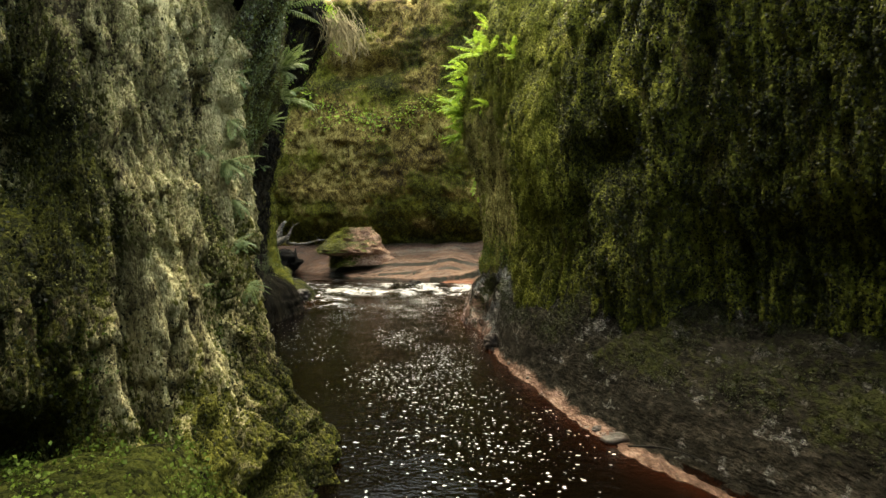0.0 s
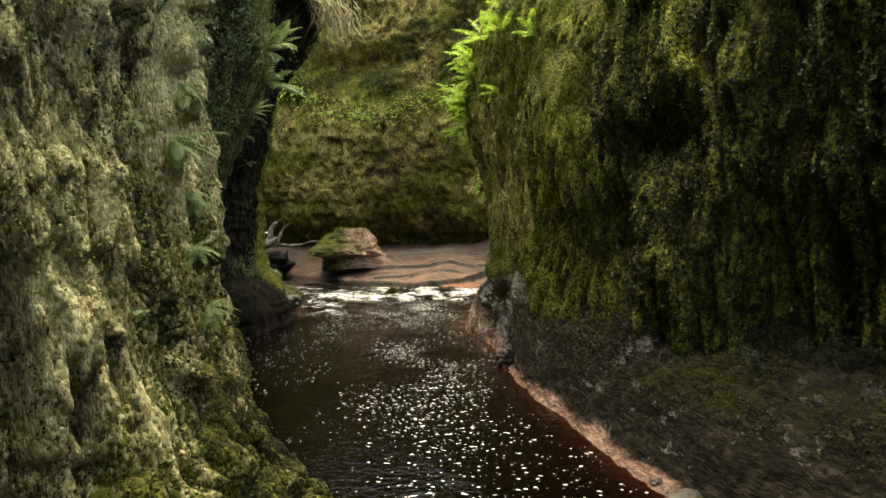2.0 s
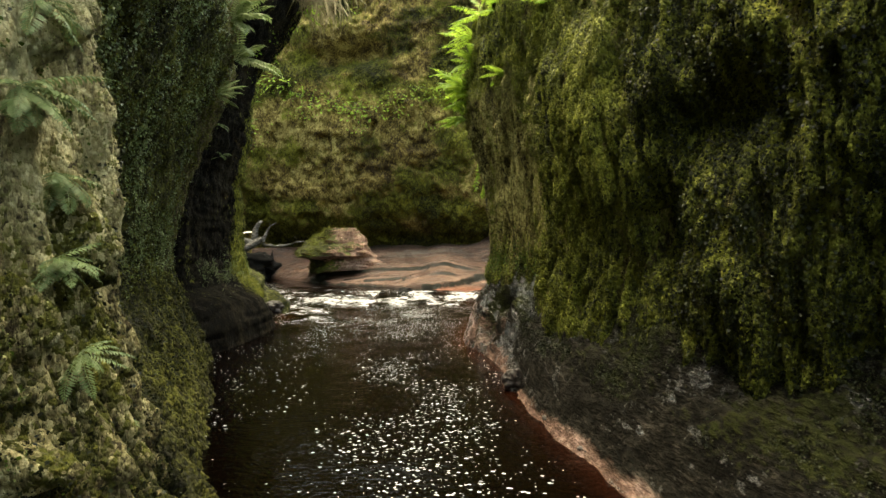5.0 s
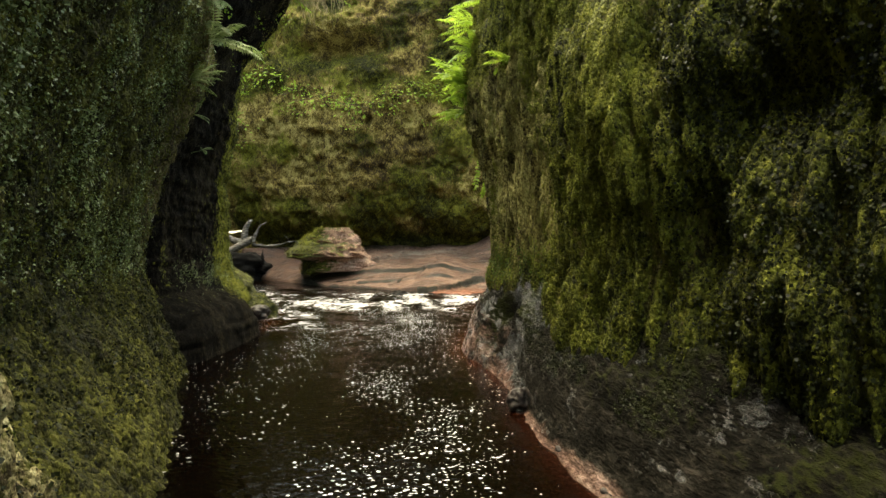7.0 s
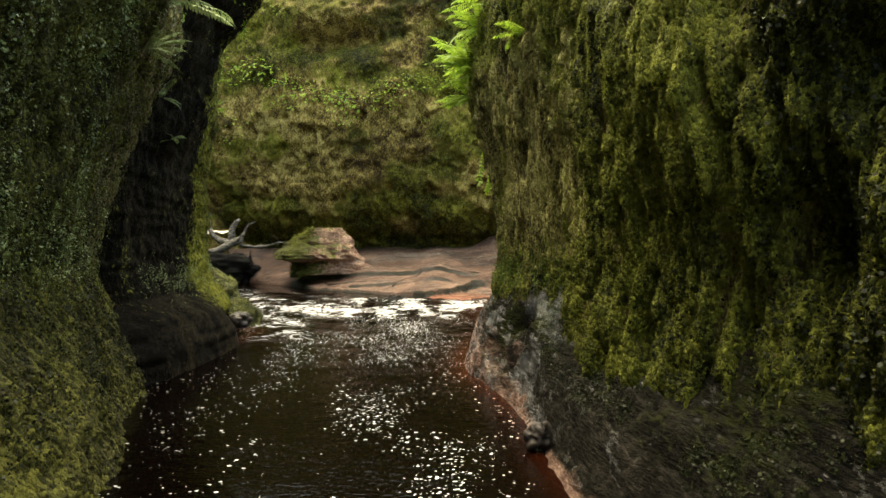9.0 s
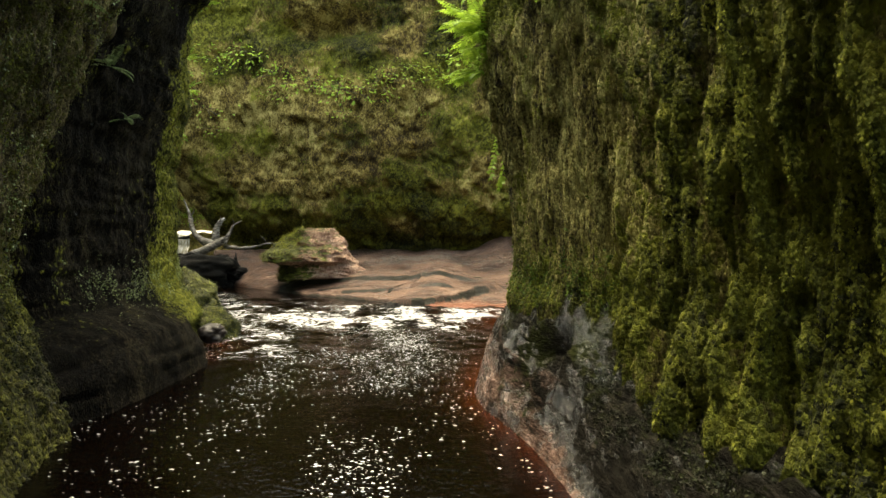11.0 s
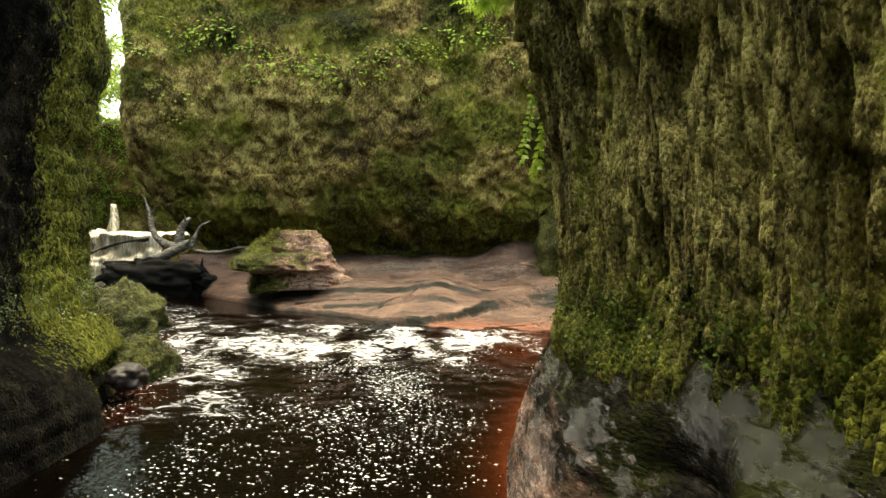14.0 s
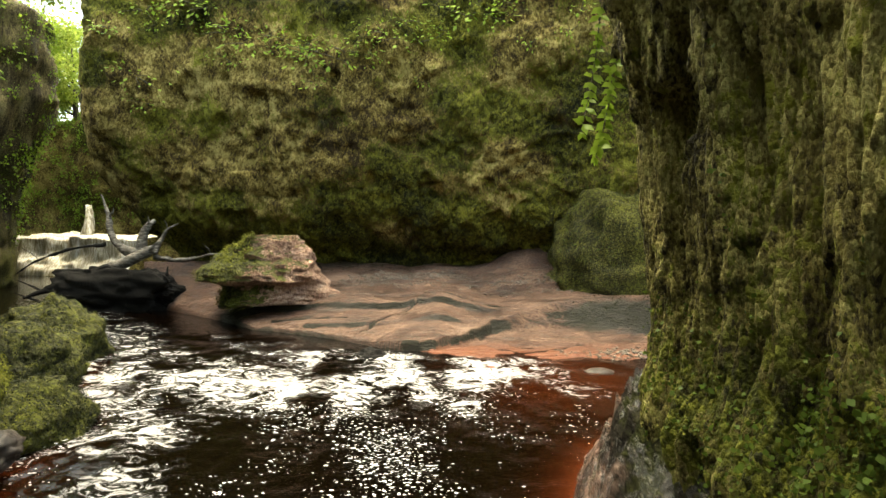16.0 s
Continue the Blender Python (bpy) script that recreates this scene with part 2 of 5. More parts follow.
# near-black moss tone, doubling as shade on step faces and in cracks
mo = ramp(n, [(0.35, (0.003, 0.003, 0.002)), (0.65, (0.015, 0.014, 0.006))])
l.new(fine, mo.inputs[0])
wet = mix_rgb(n, l, attribute(n, "washed"), r.outputs[0], (0.10, 0.032, 0.014))
l.new(mix_rgb(n, l, er.outputs[0], wet, mo.outputs[0]), b.inputs["Base Color"])
gl = ramp(n, [(0.4, 0.4), (0.6, 0.8)])
l.new(big, gl.inputs[0])
l.new(gl.outputs[0], b.inputs["Roughness"])
bumped(n, l, b, mix_rgb(n, l, 0.6, fine, noise_node(n, l, 9.0, 7, (1, 1, 4))), 1.0, 0.05)
b.inputs["Specular IOR Level"].default_value = 0.3
SLAB_MAT = m

m, n, l = material("peaty_stream_water")
b = n["Principled BSDF"]
body_tone = mix_rgb(n, l, attribute(n, "shallow"), (0.0011, 0.0006, 0.0003), (0.055, 0.012, 0.004))
foam = noise_node(n, l, 6.0, 12, (0.9, 1.2, 1), 0.8, 1.2)
froth = ramp(n, [(0.36, 0.0), (0.66, 1.0)])
l.new(math_node(n, l, "MULTIPLY", math_node(n, l, "ADD", math_node(n, l, "MULTIPLY", math_node(n, l, "SUBTRACT", foam, 0.5), 6.0), 1.0), attribute(n, "froth")), froth.inputs[0])
l.new(mix_rgb(n, l, froth.outputs[0], body_tone, (0.32, 0.32, 0.33)), b.inputs["Base Color"])
l.new(math_node(n, l, "ADD", 0.05, math_node(n, l, "MULTIPLY", froth.outputs[0], 0.6)), b.inputs["Roughness"])
b.inputs["IOR"].default_value, b.inputs["Specular IOR Level"].default_value = 1.33, 0.22
bumped(n, l, b, mix_rgb(n, l, 0.45, noise_node(n, l, 9.0, 3, (0.7, 1.3, 1), 0.5, 0.8), noise_node(n, l, 26.0, 3, (0.8, 1.2, 1), 0.5, 0.6)), 0.3, 0.03)
WATER_MAT = m

m, n, l = material("falling_water")
b = n["Principled BSDF"]
st = ramp(n, [(0.38, (0.14, 0.115, 0.06)), (0.5, (0.30, 0.28, 0.22)), (0.64, (0.7, 0.71, 0.72))])
l.new(noise_node(n, l, 5.0, 8, (3, 1.5, 0.4), 0.75, 0.5), st.inputs[0])
l.new(st.outputs[0], b.inputs["Base Color"])
b.inputs["Roughness"].default_value = 0.45
FALL_MAT = m

FOAM_MAT = plain("foam", [(0.3, (0.3, 0.3, 0.3)), (0.7, (0.6, 0.6, 0.6))], 20, rough=0.7, bump=0.2)
WOOD_DARK = plain("wet_black_wood", [(0.3, (0.001, 0.001, 0.0008)), (0.7, (0.006, 0.005, 0.004))], 9, (1, 1, 0.5), 0.95, 0.9, 0.03)
WOOD_GREY = plain("bleached_driftwood", [(0.34, (0.018, 0.015, 0.012)), (0.5, (0.07, 0.062, 0.052)), (0.68, (0.22, 0.21, 0.19))], 9, (1, 1, 3), 0.7, 0.5, 0.01)
BARK = plain("tree_bark", [(0.3, (0.03, 0.025, 0.018)), (0.7, (0.10, 0.085, 0.06))], 8, (1, 1, 0.25), 0.9, 0.8, 0.03)
STONE_MAT = rock_moss("mossy_boulder_stone", ((0.10, 0.055, 0.038), (0.24, 0.145, 0.105), (0.38, 0.27, 0.21)), ((0.006, 0.007, 0.002), (0.028, 0.031, 0.006), (0.08, 0.085, 0.015)), (1, 1, 2.0), 0.6, 26.0, 40.0)
PEBBLE = plain("wet_pebble", [(0.3, (0.006, 0.005, 0.005)), (0.7, (0.05, 0.04, 0.035))], 12, (1, 1, 1), 0.5, 0.5, 0.01)
GRAVEL = plain("grey_gravel", [(0.3, (0.05, 0.043, 0.036)), (0.7, (0.19, 0.165, 0.14))], 30, rough=0.8)
LEAF_MOSS = leafy("moss_leaf", [(0.028, 0.032, 0.006), (0.072, 0.079, 0.012), (0.125, 0.134, 0.019), (0.20, 0.205, 0.03)], 0.8, 0.15, 2.2)
LEAF_TAN = leafy("dry_moss_leaf", [(0.08, 0.078, 0.028), (0.165, 0.165, 0.056), (0.27, 0.268, 0.105), (0.39, 0.38, 0.175)], 0.8, 0.1, 2.2)
# dark green leaf, tone lowered again so shaded places come out dark
LEAF_DIM = leafy("dark_green_leaf_dimmed", [(0.0035, 0.0045, 0.0015), (0.008, 0.010, 0.003), (0.016, 0.020, 0.005), (0.034, 0.040, 0.010)], 0.5, 0.1)
LEAF_CREEPER = leafy("creeper_leaf", [(0.04, 0.053, 0.019), (0.10, 0.13, 0.045), (0.18, 0.225, 0.078), (0.30, 0.35, 0.14)], 0.4, 0.15)
LEAF_CREEPER.node_tree.nodes["Principled BSDF"].inputs["Specular IOR Level"].default_value = 0.5
LEAF_OCHRE = leafy("ochre_crust", [(0.06, 0.043, 0.012), (0.13, 0.097, 0.028), (0.24, 0.185, 0.06)], 0.9, 0.05)
# moss leaf in a lifted tone that paints sunlight on the crests
LEAF_SUNLIT = leafy("moss_leaf_sunlit_tone", [(0.09, 0.10, 0.014), (0.18, 0.19, 0.025), (0.32, 0.33, 0.045)], 0.8, 0.2, 2.2)
LEAF_CLOVER = leafy("small_bright_leaf", [(0.04, 0.065, 0.01), (0.07, 0.11, 0.016), (0.12, 0.17, 0.025)], 0.5, 0.3)
LEAF_FERN = leafy("fern_leaf", [(0.09, 0.15, 0.018), (0.19, 0.29, 0.03), (0.32, 0.44, 0.05)], 0.45, 0.5)
LEAF_PALE = leafy("pale_fern_leaf", [(0.08, 0.12, 0.04), (0.16, 0.21, 0.08), (0.26, 0.31, 0.15)], 0.4, 0.3)
LEAF_TREE = leafy("tree_leaf", [(0.10, 0.15, 0.02), (0.22, 0.29, 0.045), (0.38, 0.44, 0.09)], 0.5, 0.5, 0.5)
STRAW = plain("dead_straw", [(0.3, (0.10, 0.075, 0.035)), (0.7, (0.22, 0.18, 0.09))], 12)


# ---- builders ----
def part(name, me, mat, parent, label=""):
    """One mesh object under a thing or a part."""
    if isinstance(me, bmesh.types.BMesh):
        bm, me = me, bpy.data.meshes.new(name)
        bm.to_mesh(me)
        bm.free()
    if not me.materials:
        me.materials.append(mat)
    ob = new(name, me)
    ob.parent = parent
    return tagged(ob, label)


def weights(me, **named):
    for key, values in named.items():
        at = me.attributes.new(key, "FLOAT", "POINT")
        at.data.foreach_set("value", np.ascontiguousarray(np.clip(values, 0, 1), dtype=np.float32))


def structure(name, me, mat, label, category):
    me.materials.append(mat)
    return tagged(new(name, me), label, category, kind="structure")


def bump_at(v, w, v0, w0, sv, sw):
    return np.exp(-((v - v0) / sv) ** 2 - ((w - w0) / sw) ** 2)


def step(x, a, b):
    t = np.clip((x - a) / (b - a), 0, 1)
    return t * t * (3 - 2 * t)


def wall_grid(plan, lean, cols, rows, tops, low=-0.6, dense=()):
    """Places of a wall and its outward normals: plan is its line at breast height, lean its (height, offset) pairs towards
    the stream, tops the heights of its rim over the plan's y. The last rows run back over the rim."""
    p = spline(plan, 1500)
    d = np.gradient(p, axis=0)
    n = np.stack([-d[:, 1], d[:, 0]], 1) / np.linalg.norm(d, axis=1, keepdims=True)
    amount = np.ones(1500)
    for lo, hi, times in dense:
        amount = np.where((p[:, 1] > lo) & (p[:, 1] < hi), times, amount)
    run = np.cumsum(amount)
    at = np.interp(np.linspace(run[0], run[-1], cols), run, np.arange(1500))
    p, n = (np.stack([np.interp(at, np.arange(1500), q[:, k]) for k in (0, 1)], 1) for q in (p, n))
    top = np.interp(p[:, 1], *zip(*tops))
    r = np.linspace(0, 1, rows - 4)
    z = low + (top[None] - low) * (0.5 * r + 0.5 * r ** 2)[:, None]
    z = np.vstack([z] + [top[None] + h for h in (0.3, 0.5, 0.6, 0.6)])
    off = np.interp(z, *zip(*lean))
    off[-4:] -= np.array([0.25, 0.9, 2.5, 6.0])[:, None]
    co = np.empty((rows, cols, 3))
    co[:, :, :2] = p[None] + n[None] * off[:, :, None]
    co[:, :, 2] = z
    co = co.reshape(-1, 3)
    return co, -grid_normals(co, rows, cols)


def grit(co, seed):
    """Bark-like relief: upright ribs parted by sharp creases, with a fine grain."""
    a = np.abs(2 * vnoise(co * (36, 36, 7), seed) - 1) ** 0.8
    b = np.abs(2 * vnoise(co * (19, 19, 3) + 7.7, seed + 1) - 1) ** 0.8
    return 0.03 * (a - 0.6) + 0.025 * (b - 0.6) + 0.05 * (fbm(co * (34, 34, 20), 2, seed + 2) - 0.5)


def drips(co, rows, cols, weight, count, width, length, depth, seed):
    """Height and length share of hanging cushions: each grows downward from its root and ends in a rounded tip."""
    rng = np.random.default_rng(seed)
    g = co.reshape(rows, cols, 3)
    mid = g[rows // 3]
    arc = np.r_[0, np.cumsum(np.linalg.norm(np.diff(mid[:, :2], axis=0), axis=1))]
    step_s, step_z = np.gradient(arc)[None], np.gradient(g[:, :, 2], axis=0)
    c = np.cumsum((np.clip(weight, 0, None).reshape(rows, cols) * step_s * step_z).ravel())
    pick = np.searchsorted(c, rng.random(count) * c[-1]).clip(0, c.size - 1)
    out, run = np.zeros((rows, cols)), np.zeros((rows, cols))
    z = g[:, :, 2]
    for k, f in zip(pick, rng.random((count, 4))):
        i, j = divmod(int(k), cols)
        w = width[0] + (width[1] - width[0]) * f[0] ** 1.5
        ln = length[0] + (length[1] - length[0]) * f[1] ** 1.5
        d = (depth[0] + (depth[1] - depth[0]) * f[2])
        j0, j1 = np.searchsorted(arc, (arc[j] - 1.5 * w, arc[j] + 1.5 * w))
        i0 = int(np.searchsorted(z[:, j], z[i, j] - ln * 1.05))
        if j1 - j0 < 2 or i - i0 < 2:
            continue
        t = np.clip((z[i, j] - z[i0:i + 1, j0:j1]) / ln, 0, 1.2)
        half = w * (0.45 + 0.55 * np.minimum(t * 1.4, 1)) * np.sqrt(np.clip(1 - (np.clip(t - 0.78, 0, 1) / 0.22) ** 2, 1e-4, 1))
        sway = 0.35 * w * np.sin(5 * t + 6 * f[3])
        e = np.clip(1 - ((arc[None, j0:j1] - arc[j] - sway) / half) ** 2, 0, 1) * (t < 1)
        h = d * np.sqrt(e) * (0.15 + 0.85 * np.minimum(t * 1.35, 1))
        spot = out[i0:i + 1, j0:j1]
        run[i0:i + 1, j0:j1] = np.where(h > spot, t, run[i0:i + 1, j0:j1])
        out[i0:i + 1, j0:j1] = np.maximum(spot, h)
    return out.ravel(), run.ravel()


def scatter(name, co, nor, rows, cols, weight, count, size, mat, label, droop=0.7, stand=0.5, seed=1, long=1.5, cushion=2.0, strand=0.0, per=9):
    """Small folded leaves on a grid of places, thick where weight is high; they hang and stand off the surface."""
    rng = np.random.default_rng(seed)
    g, m = co.reshape(rows, cols, 3), nor.reshape(rows, cols, 3)
    w = np.clip(weight, 0, None).reshape(rows, cols)[:-1, :-1]
    area = np.linalg.norm(np.cross(g[1:, :-1] - g[:-1, :-1], g[:-1, 1:] - g[:-1, :-1]), axis=2)
    c = np.cumsum((w * area).ravel())
    heads = count // per + 1
    pick = np.repeat(np.searchsorted(c, rng.random(heads) * c[-1]).clip(0, c.size - 1), per)[:count]
    i, j = np.divmod(pick, cols - 1)
    u, v = np.repeat(rng.random((2, heads, 1)), per, 1)[:, :count]
    p = g[i, j] * (1 - u) * (1 - v) + g[i + 1, j] * u * (1 - v) + g[i, j + 1] * (1 - u) * v + g[i + 1, j + 1] * u * v
    n = m[i, j]
    lift = np.repeat(rng.random((heads, 1)), per, 0)[:count]
    p = p + rng.normal(0, size * cushion * 0.6, (count, 3)) * (1, 1, 1.5) + n * size * cushion * (0.2 + 0.8 * lift * rng.random((count, 1)))
    if strand:
        f = rng.random((count, 1)) ** 0.8
        p = p + (0, 0, -1) * f * strand * (0.4 + 0.9 * lift) + n * 0.03 * np.sqrt(1.02 - f) - (p - g[i, j]) * f * 0.5
    down = np.array([0, 0, -droop]) + rng.normal(0, 0.55, (count, 3)) + n * stand * rng.random((count, 1))
    down /= np.linalg.norm(down, axis=1, keepdims=True)
    side = np.cross(down, n + rng.normal(0, 0.3, (count, 3)))
    side /= np.maximum(np.linalg.norm(side, axis=1, keepdims=True), 1e-6)
    up = np.cross(side, down)
    up *= np.sign((up * n).sum(1, keepdims=True) + 1e-9)
    s = size * (0.5 + rng.random((count, 1)) ** 2 * 1.1)
    base = p + n * s * 0.15
    q = np.stack([base, base + down * s * long * 0.5 + side * s * 0.5 + up * s * 0.12, base + down * s * long - up * s * 0.1, base + down * s * long * 0.5 - side * s * 0.5 + up * s * 0.12], 1)
    me = raw_mesh(name, q.reshape(-1, 3), np.arange(4 * count).reshape(-1, 4))
    me.materials.append(mat)
    return tagged(new(name, me), label, "moss", kind="stuff")


def tube(points, radii, sides=8, wob=0.0, seed=0):
    """A mesh of a bent, tapered, slightly knobbly limb."""
    p = spline([(*q, r) for q, r in zip(points, radii)], max(8, 6 * len(points)))
    c, r = p[:, :3], p[:, 3]
    d = np.gradient(c, axis=0)
    d /= np.linalg.norm(d, axis=1, keepdims=True)
    a = np.cross(d, (0.3, 0.2, 0.93))
    a /= np.maximum(np.linalg.norm(a, axis=1, keepdims=True), 1e-6)
    b = np.cross(d, a)
    ang = np.linspace(0, 2 * np.pi, sides, endpoint=False)
    ring = c[:, None] + r[:, None, None] * (np.cos(ang)[None, :, None] * a[:, None] + np.sin(ang)[None, :, None] * b[:, None])
    co = ring.reshape(-1, 3)
    if wob:
        co = co + (fbm(co * 6, 3, seed) - 0.5)[:, None] * wob * np.repeat(d, sides, 0)[:, [1, 2, 0]]
        co = co + (fbm(co * 9 + 5, 3, seed) - 0.5)[:, None] * wob * (co - np.repeat(c, sides, 0)) / np.maximum(np.repeat(r, sides)[:, None], 1e-3)
    k, rows = np.arange(sides), len(c)
    q = [np.stack([i * sides + k, i * sides + (k + 1) % sides, (i + 1) * sides + (k + 1) % sides, (i + 1) * sides + k], 1) for i in range(rows - 1)]
    return raw_mesh("limb", co, np.vstack(q), True)


def rock_mesh(name, size, shape=None, rough=0.25, subdiv=5, seed=0, green=0.35, sideways=0.0):
    """A weathered stone about its own centre: shape() moulds the unit ball first."""
    bm = bmesh.new()
    bmesh.ops.create_icosphere(bm, subdivisions=subdiv, radius=1)
    me = bpy.data.meshes.new(name)
    bm.to_mesh(me)
    bm.free()
    co = np.empty(len(me.vertices) * 3)
    me.vertices.foreach_get("co", co)
    co = co.reshape(-1, 3)
    if shape:
        co = shape(co)
    nrm = co / np.maximum(np.linalg.norm(co, axis=1, keepdims=True), 1e-6)
    co = co + nrm * ((fbm(co * 1.7 + seed, 4, seed) - 0.5) * rough * 1.6 + (fbm(co * (5, 5, 9) + seed, 3, seed + 4) - 0.5) * rough * 0.5)[:, None]
    co = co * size
    me.vertices.foreach_set("co", co.ravel())
    me.polygons.foreach_set("use_smooth", np.ones(len(me.polygons), bool))
    me.update()
    nz = np.empty(len(me.vertices) * 3)
    me.vertices.foreach_get("normal", nz)
    nz = nz.reshape(-1, 3)[:, 2]
    weights(me, moss=green - sideways * co[:, 0] / size[0] + 0.45 * nz + 0.6 * (fbm(co * 2.5, 3, 8) - 0.5), washed=np.zeros(len(co)))
    return me


# ---- walls of the gorge; the stream lies on the left-hand side of each plan line ----
RIGHT = [(3.2, -3), (2.9, 0.5), (2.5, 2.9), (1.95, 4.1), (1.42, 5.0), (1.04, 6.3), (0.92, 7.9), (0.67, 9.2), (0.6, 9.9), (0.76, 10.8), (1.7, 11.8), (3.6, 12.6), (6.0, 13.2)]
RIGHT_LEAN = [(-0.6, -0.1), (0.6, 0), (1.3, 0.0), (2.0, 0.06), (2.7, 0.2), (3.6, 0.36), (4.2, 0.3), (5.0, -0.15), (7, -0.7), (12, -1.0)]
rows, cols = 350, 1050
co, nor = wall_grid(RIGHT, RIGHT_LEAN, cols, rows, [(2, 3.5), (3, 3.6), (5, 4.4), (8, 5.3), (12, 5.6)], dense=((2.4, 7.4, 11), (7.4, 11.3, 20)))
y, z = co[:, 1], co[:, 2]
bare = step(y, 6.2, 8.6) * step(3.6 + 0.5 * (vnoise(co * 2.0, 3) - 0.5), z, z + 0.5)
ridge = 1 - np.abs(2 * vnoise(co * (7, 7, 0.75), 2) - 1)
slit = step(vnoise(co * (5.5, 5.5, 1.1), 11), 0.66, 0.8)
lump = fbm(co * (1.3, 1.3, 0.9), 4, 3) - 0.5
skin = step(y, 1.8, 2.6) * step(11.8, y, y + 0.4)
hang, hang_t = drips(co, rows, cols, skin * (1 - bare) ** 2, 3000, (0.02, 0.055), (0.3, 1.2), (0.04, 0.12), 24)
fringe = drips(co, rows, cols, skin * (1.05 - bare), 6000, (0.010, 0.026), (0.06, 0.3), (0.008, 0.026), 25)[0]
flute = drips(co, rows, cols, skin * bare, 5000, (0.009, 0.028), (0.15, 0.8), (0.02, 0.06), 26)[0]
off = (0.30 - 0.20 * bare) * lump + 0.04 * (ridge ** 1.6 - 0.4) - (0.06 + 0.06 * (1 - bare)) * slit + hang - 0.08 * (1 - bare) + 0.8 * fringe + flute - 0.03 * bare
off += (1 - bare) * 0.03 * (fbm(co * (30, 30, 9), 2, 22) - 0.5)
off += bare * (0.25 * grit(co, 23) - 0.12 * step(vnoise(co * (9, 9, 1.4), 27), 0.66, 0.74))
off += -0.34 * bump_at(y, z, 4.95, 2.0, 0.35, 0.28) - 0.3 * bump_at(y, z, 5.35, 1.4, 0.16, 0.3) + 0.13 * bump_at(y, z, 4.7, 1.15, 0.55, 0.35) - 0.45 * bump_at(y, z, 7.86, 1.18, 0.055, 0.15) - 0.25 * bump_at(y, z, 7.84, 0.85, 0.03, 0.25) - 0.12 * bump_at(y, z, 9.0, 2.25, 0.07, 0.25)
off += 0.10 * bump_at(y, z, 9.6, 0.85, 0.9, 0.18) - 0.25 * step(1.7, z, z + 0.6) * step(4.6, y, y + 0.8)
off += np.interp(z, [1.3, 1.8, 2.2, 2.7, 3.3, 4, 5.5], [0, 0.09, 0.1, -0.04, -0.3, -0.65, -1.1]) * step(7.4, y, y + 1.6) * (0.3 + 0.7 * step(y, 3.8, 5.0))
co = co + nor * off[:, None]
nor = -grid_normals(co, rows, cols)
me = grid_mesh("wall_right", co, rows, cols, flip=True)
mossy = 0.55 - 0.3 * bare + 0.45 * step(hang, 0.01, 0.08) * (1 - bare) + 0.7 * (fbm(co * (4, 4, 1.6), 3, 31) - 0.5) + 0.45 * bump_at(y, z, 9.0, 1.0, 2.0, 0.3)
weights(me, moss=mossy)
structure("wall_right", me, RIGHT_MAT, "fluted sandstone wall under thick hanging moss", "rock wall")
shown = step(y, 1.8, 2.6) * step(12.0, y, y + 0.5) * step(6.0, z, z + 0.5) * step(z, 0.45, 0.6)
# near part in shade: fewer pale leaves, dark creeper toned down to match
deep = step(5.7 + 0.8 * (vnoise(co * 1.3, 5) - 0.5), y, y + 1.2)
tuft = (0.03 + step(hang, 0.02, 0.09) * (0.35 + 0.65 * hang_t) + 0.35 * step(fringe, 0.012, 0.03)) * np.clip(fbm(co * (5, 5, 2.5), 3, 44) * 2.4 - 0.5, 0.15, 1)
RIGHT_SKIN = (co, nor)
far = step(4.6, z, z + 0.5)
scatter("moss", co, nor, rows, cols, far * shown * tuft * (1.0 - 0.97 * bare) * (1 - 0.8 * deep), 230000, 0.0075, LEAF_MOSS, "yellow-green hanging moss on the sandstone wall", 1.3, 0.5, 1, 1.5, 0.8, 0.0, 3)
# brighter leaves on crests and upper strands, a painted sunlit highlight
scatter("moss", co, nor, rows, cols, far * shown * (1 - 0.9 * bare) * (1 - 0.9 * deep) * step(hang, 0.07, 0.13) * (0.2 + 0.8 * hang_t) * (0.1 + 0.9 * step(vnoise(co * (2, 2, 0.8), 47), 0.35, 0.6)) * (0.3 + 0.7 * step(z, 1.3, 1.9)), 110000, 0.007, LEAF_SUNLIT, "yellow-green strands of moss on the sandstone wall, coloured bright as if sunlit", 1.4, 0.5, 6, 1.5, 0.7, 0.0, 3)
scatter("moss", co, nor, rows, cols, far * shown * deep * (0.5 + tuft), 160000, 0.014, LEAF_DIM, "small-leaved creeper, its green darkened for shade, covering the near wall", 0.7, 0.6, 2, 1.1, 1.3, 0.0, 4)
low_moss = bump_at(y, z, 8.9, 1.08, 1.5, 0.27) * np.clip(fbm(co * (5, 5, 3), 3, 46) * 3.4 - 1.0, 0, 1)
scatter("moss", co, nor, rows, cols, shown * step(y, 5.5, 7.5) * (0.03 + 1.5 * low_moss + 0.3 * step(z, 2.9, 3.5) + 0.10 * step(vnoise(co * (6, 6, 2), 48), 0.6, 0.8)), 65000, 0.0075, LEAF_MOSS, "green moss and small leaves over the fluted rock", 0.8, 0.6, 3, 1.2, 1.3, 0.0, 5)
scatter("moss", co, nor, rows, cols, shown * step(y, 6.5, 8.0) * (low_moss ** 2 + 0.004), 5000, 0.015, LEAF_CLOVER, "small bright green leaves in the moss of the fluted wall", 0.3, 0.9, 4, 1.1, 2.0, 0.0, 5)

LEFT_A = [(-2.1, 4.7), (-1.55, 4.15), (-1.17, 3.75), (-1.03, 3.35), (-1.02, 2.95), (-1.12, 2.55), (-1.4, 2.12), (-1.8, 1.5), (-2.1, 0.4), (-2.3, -3)]
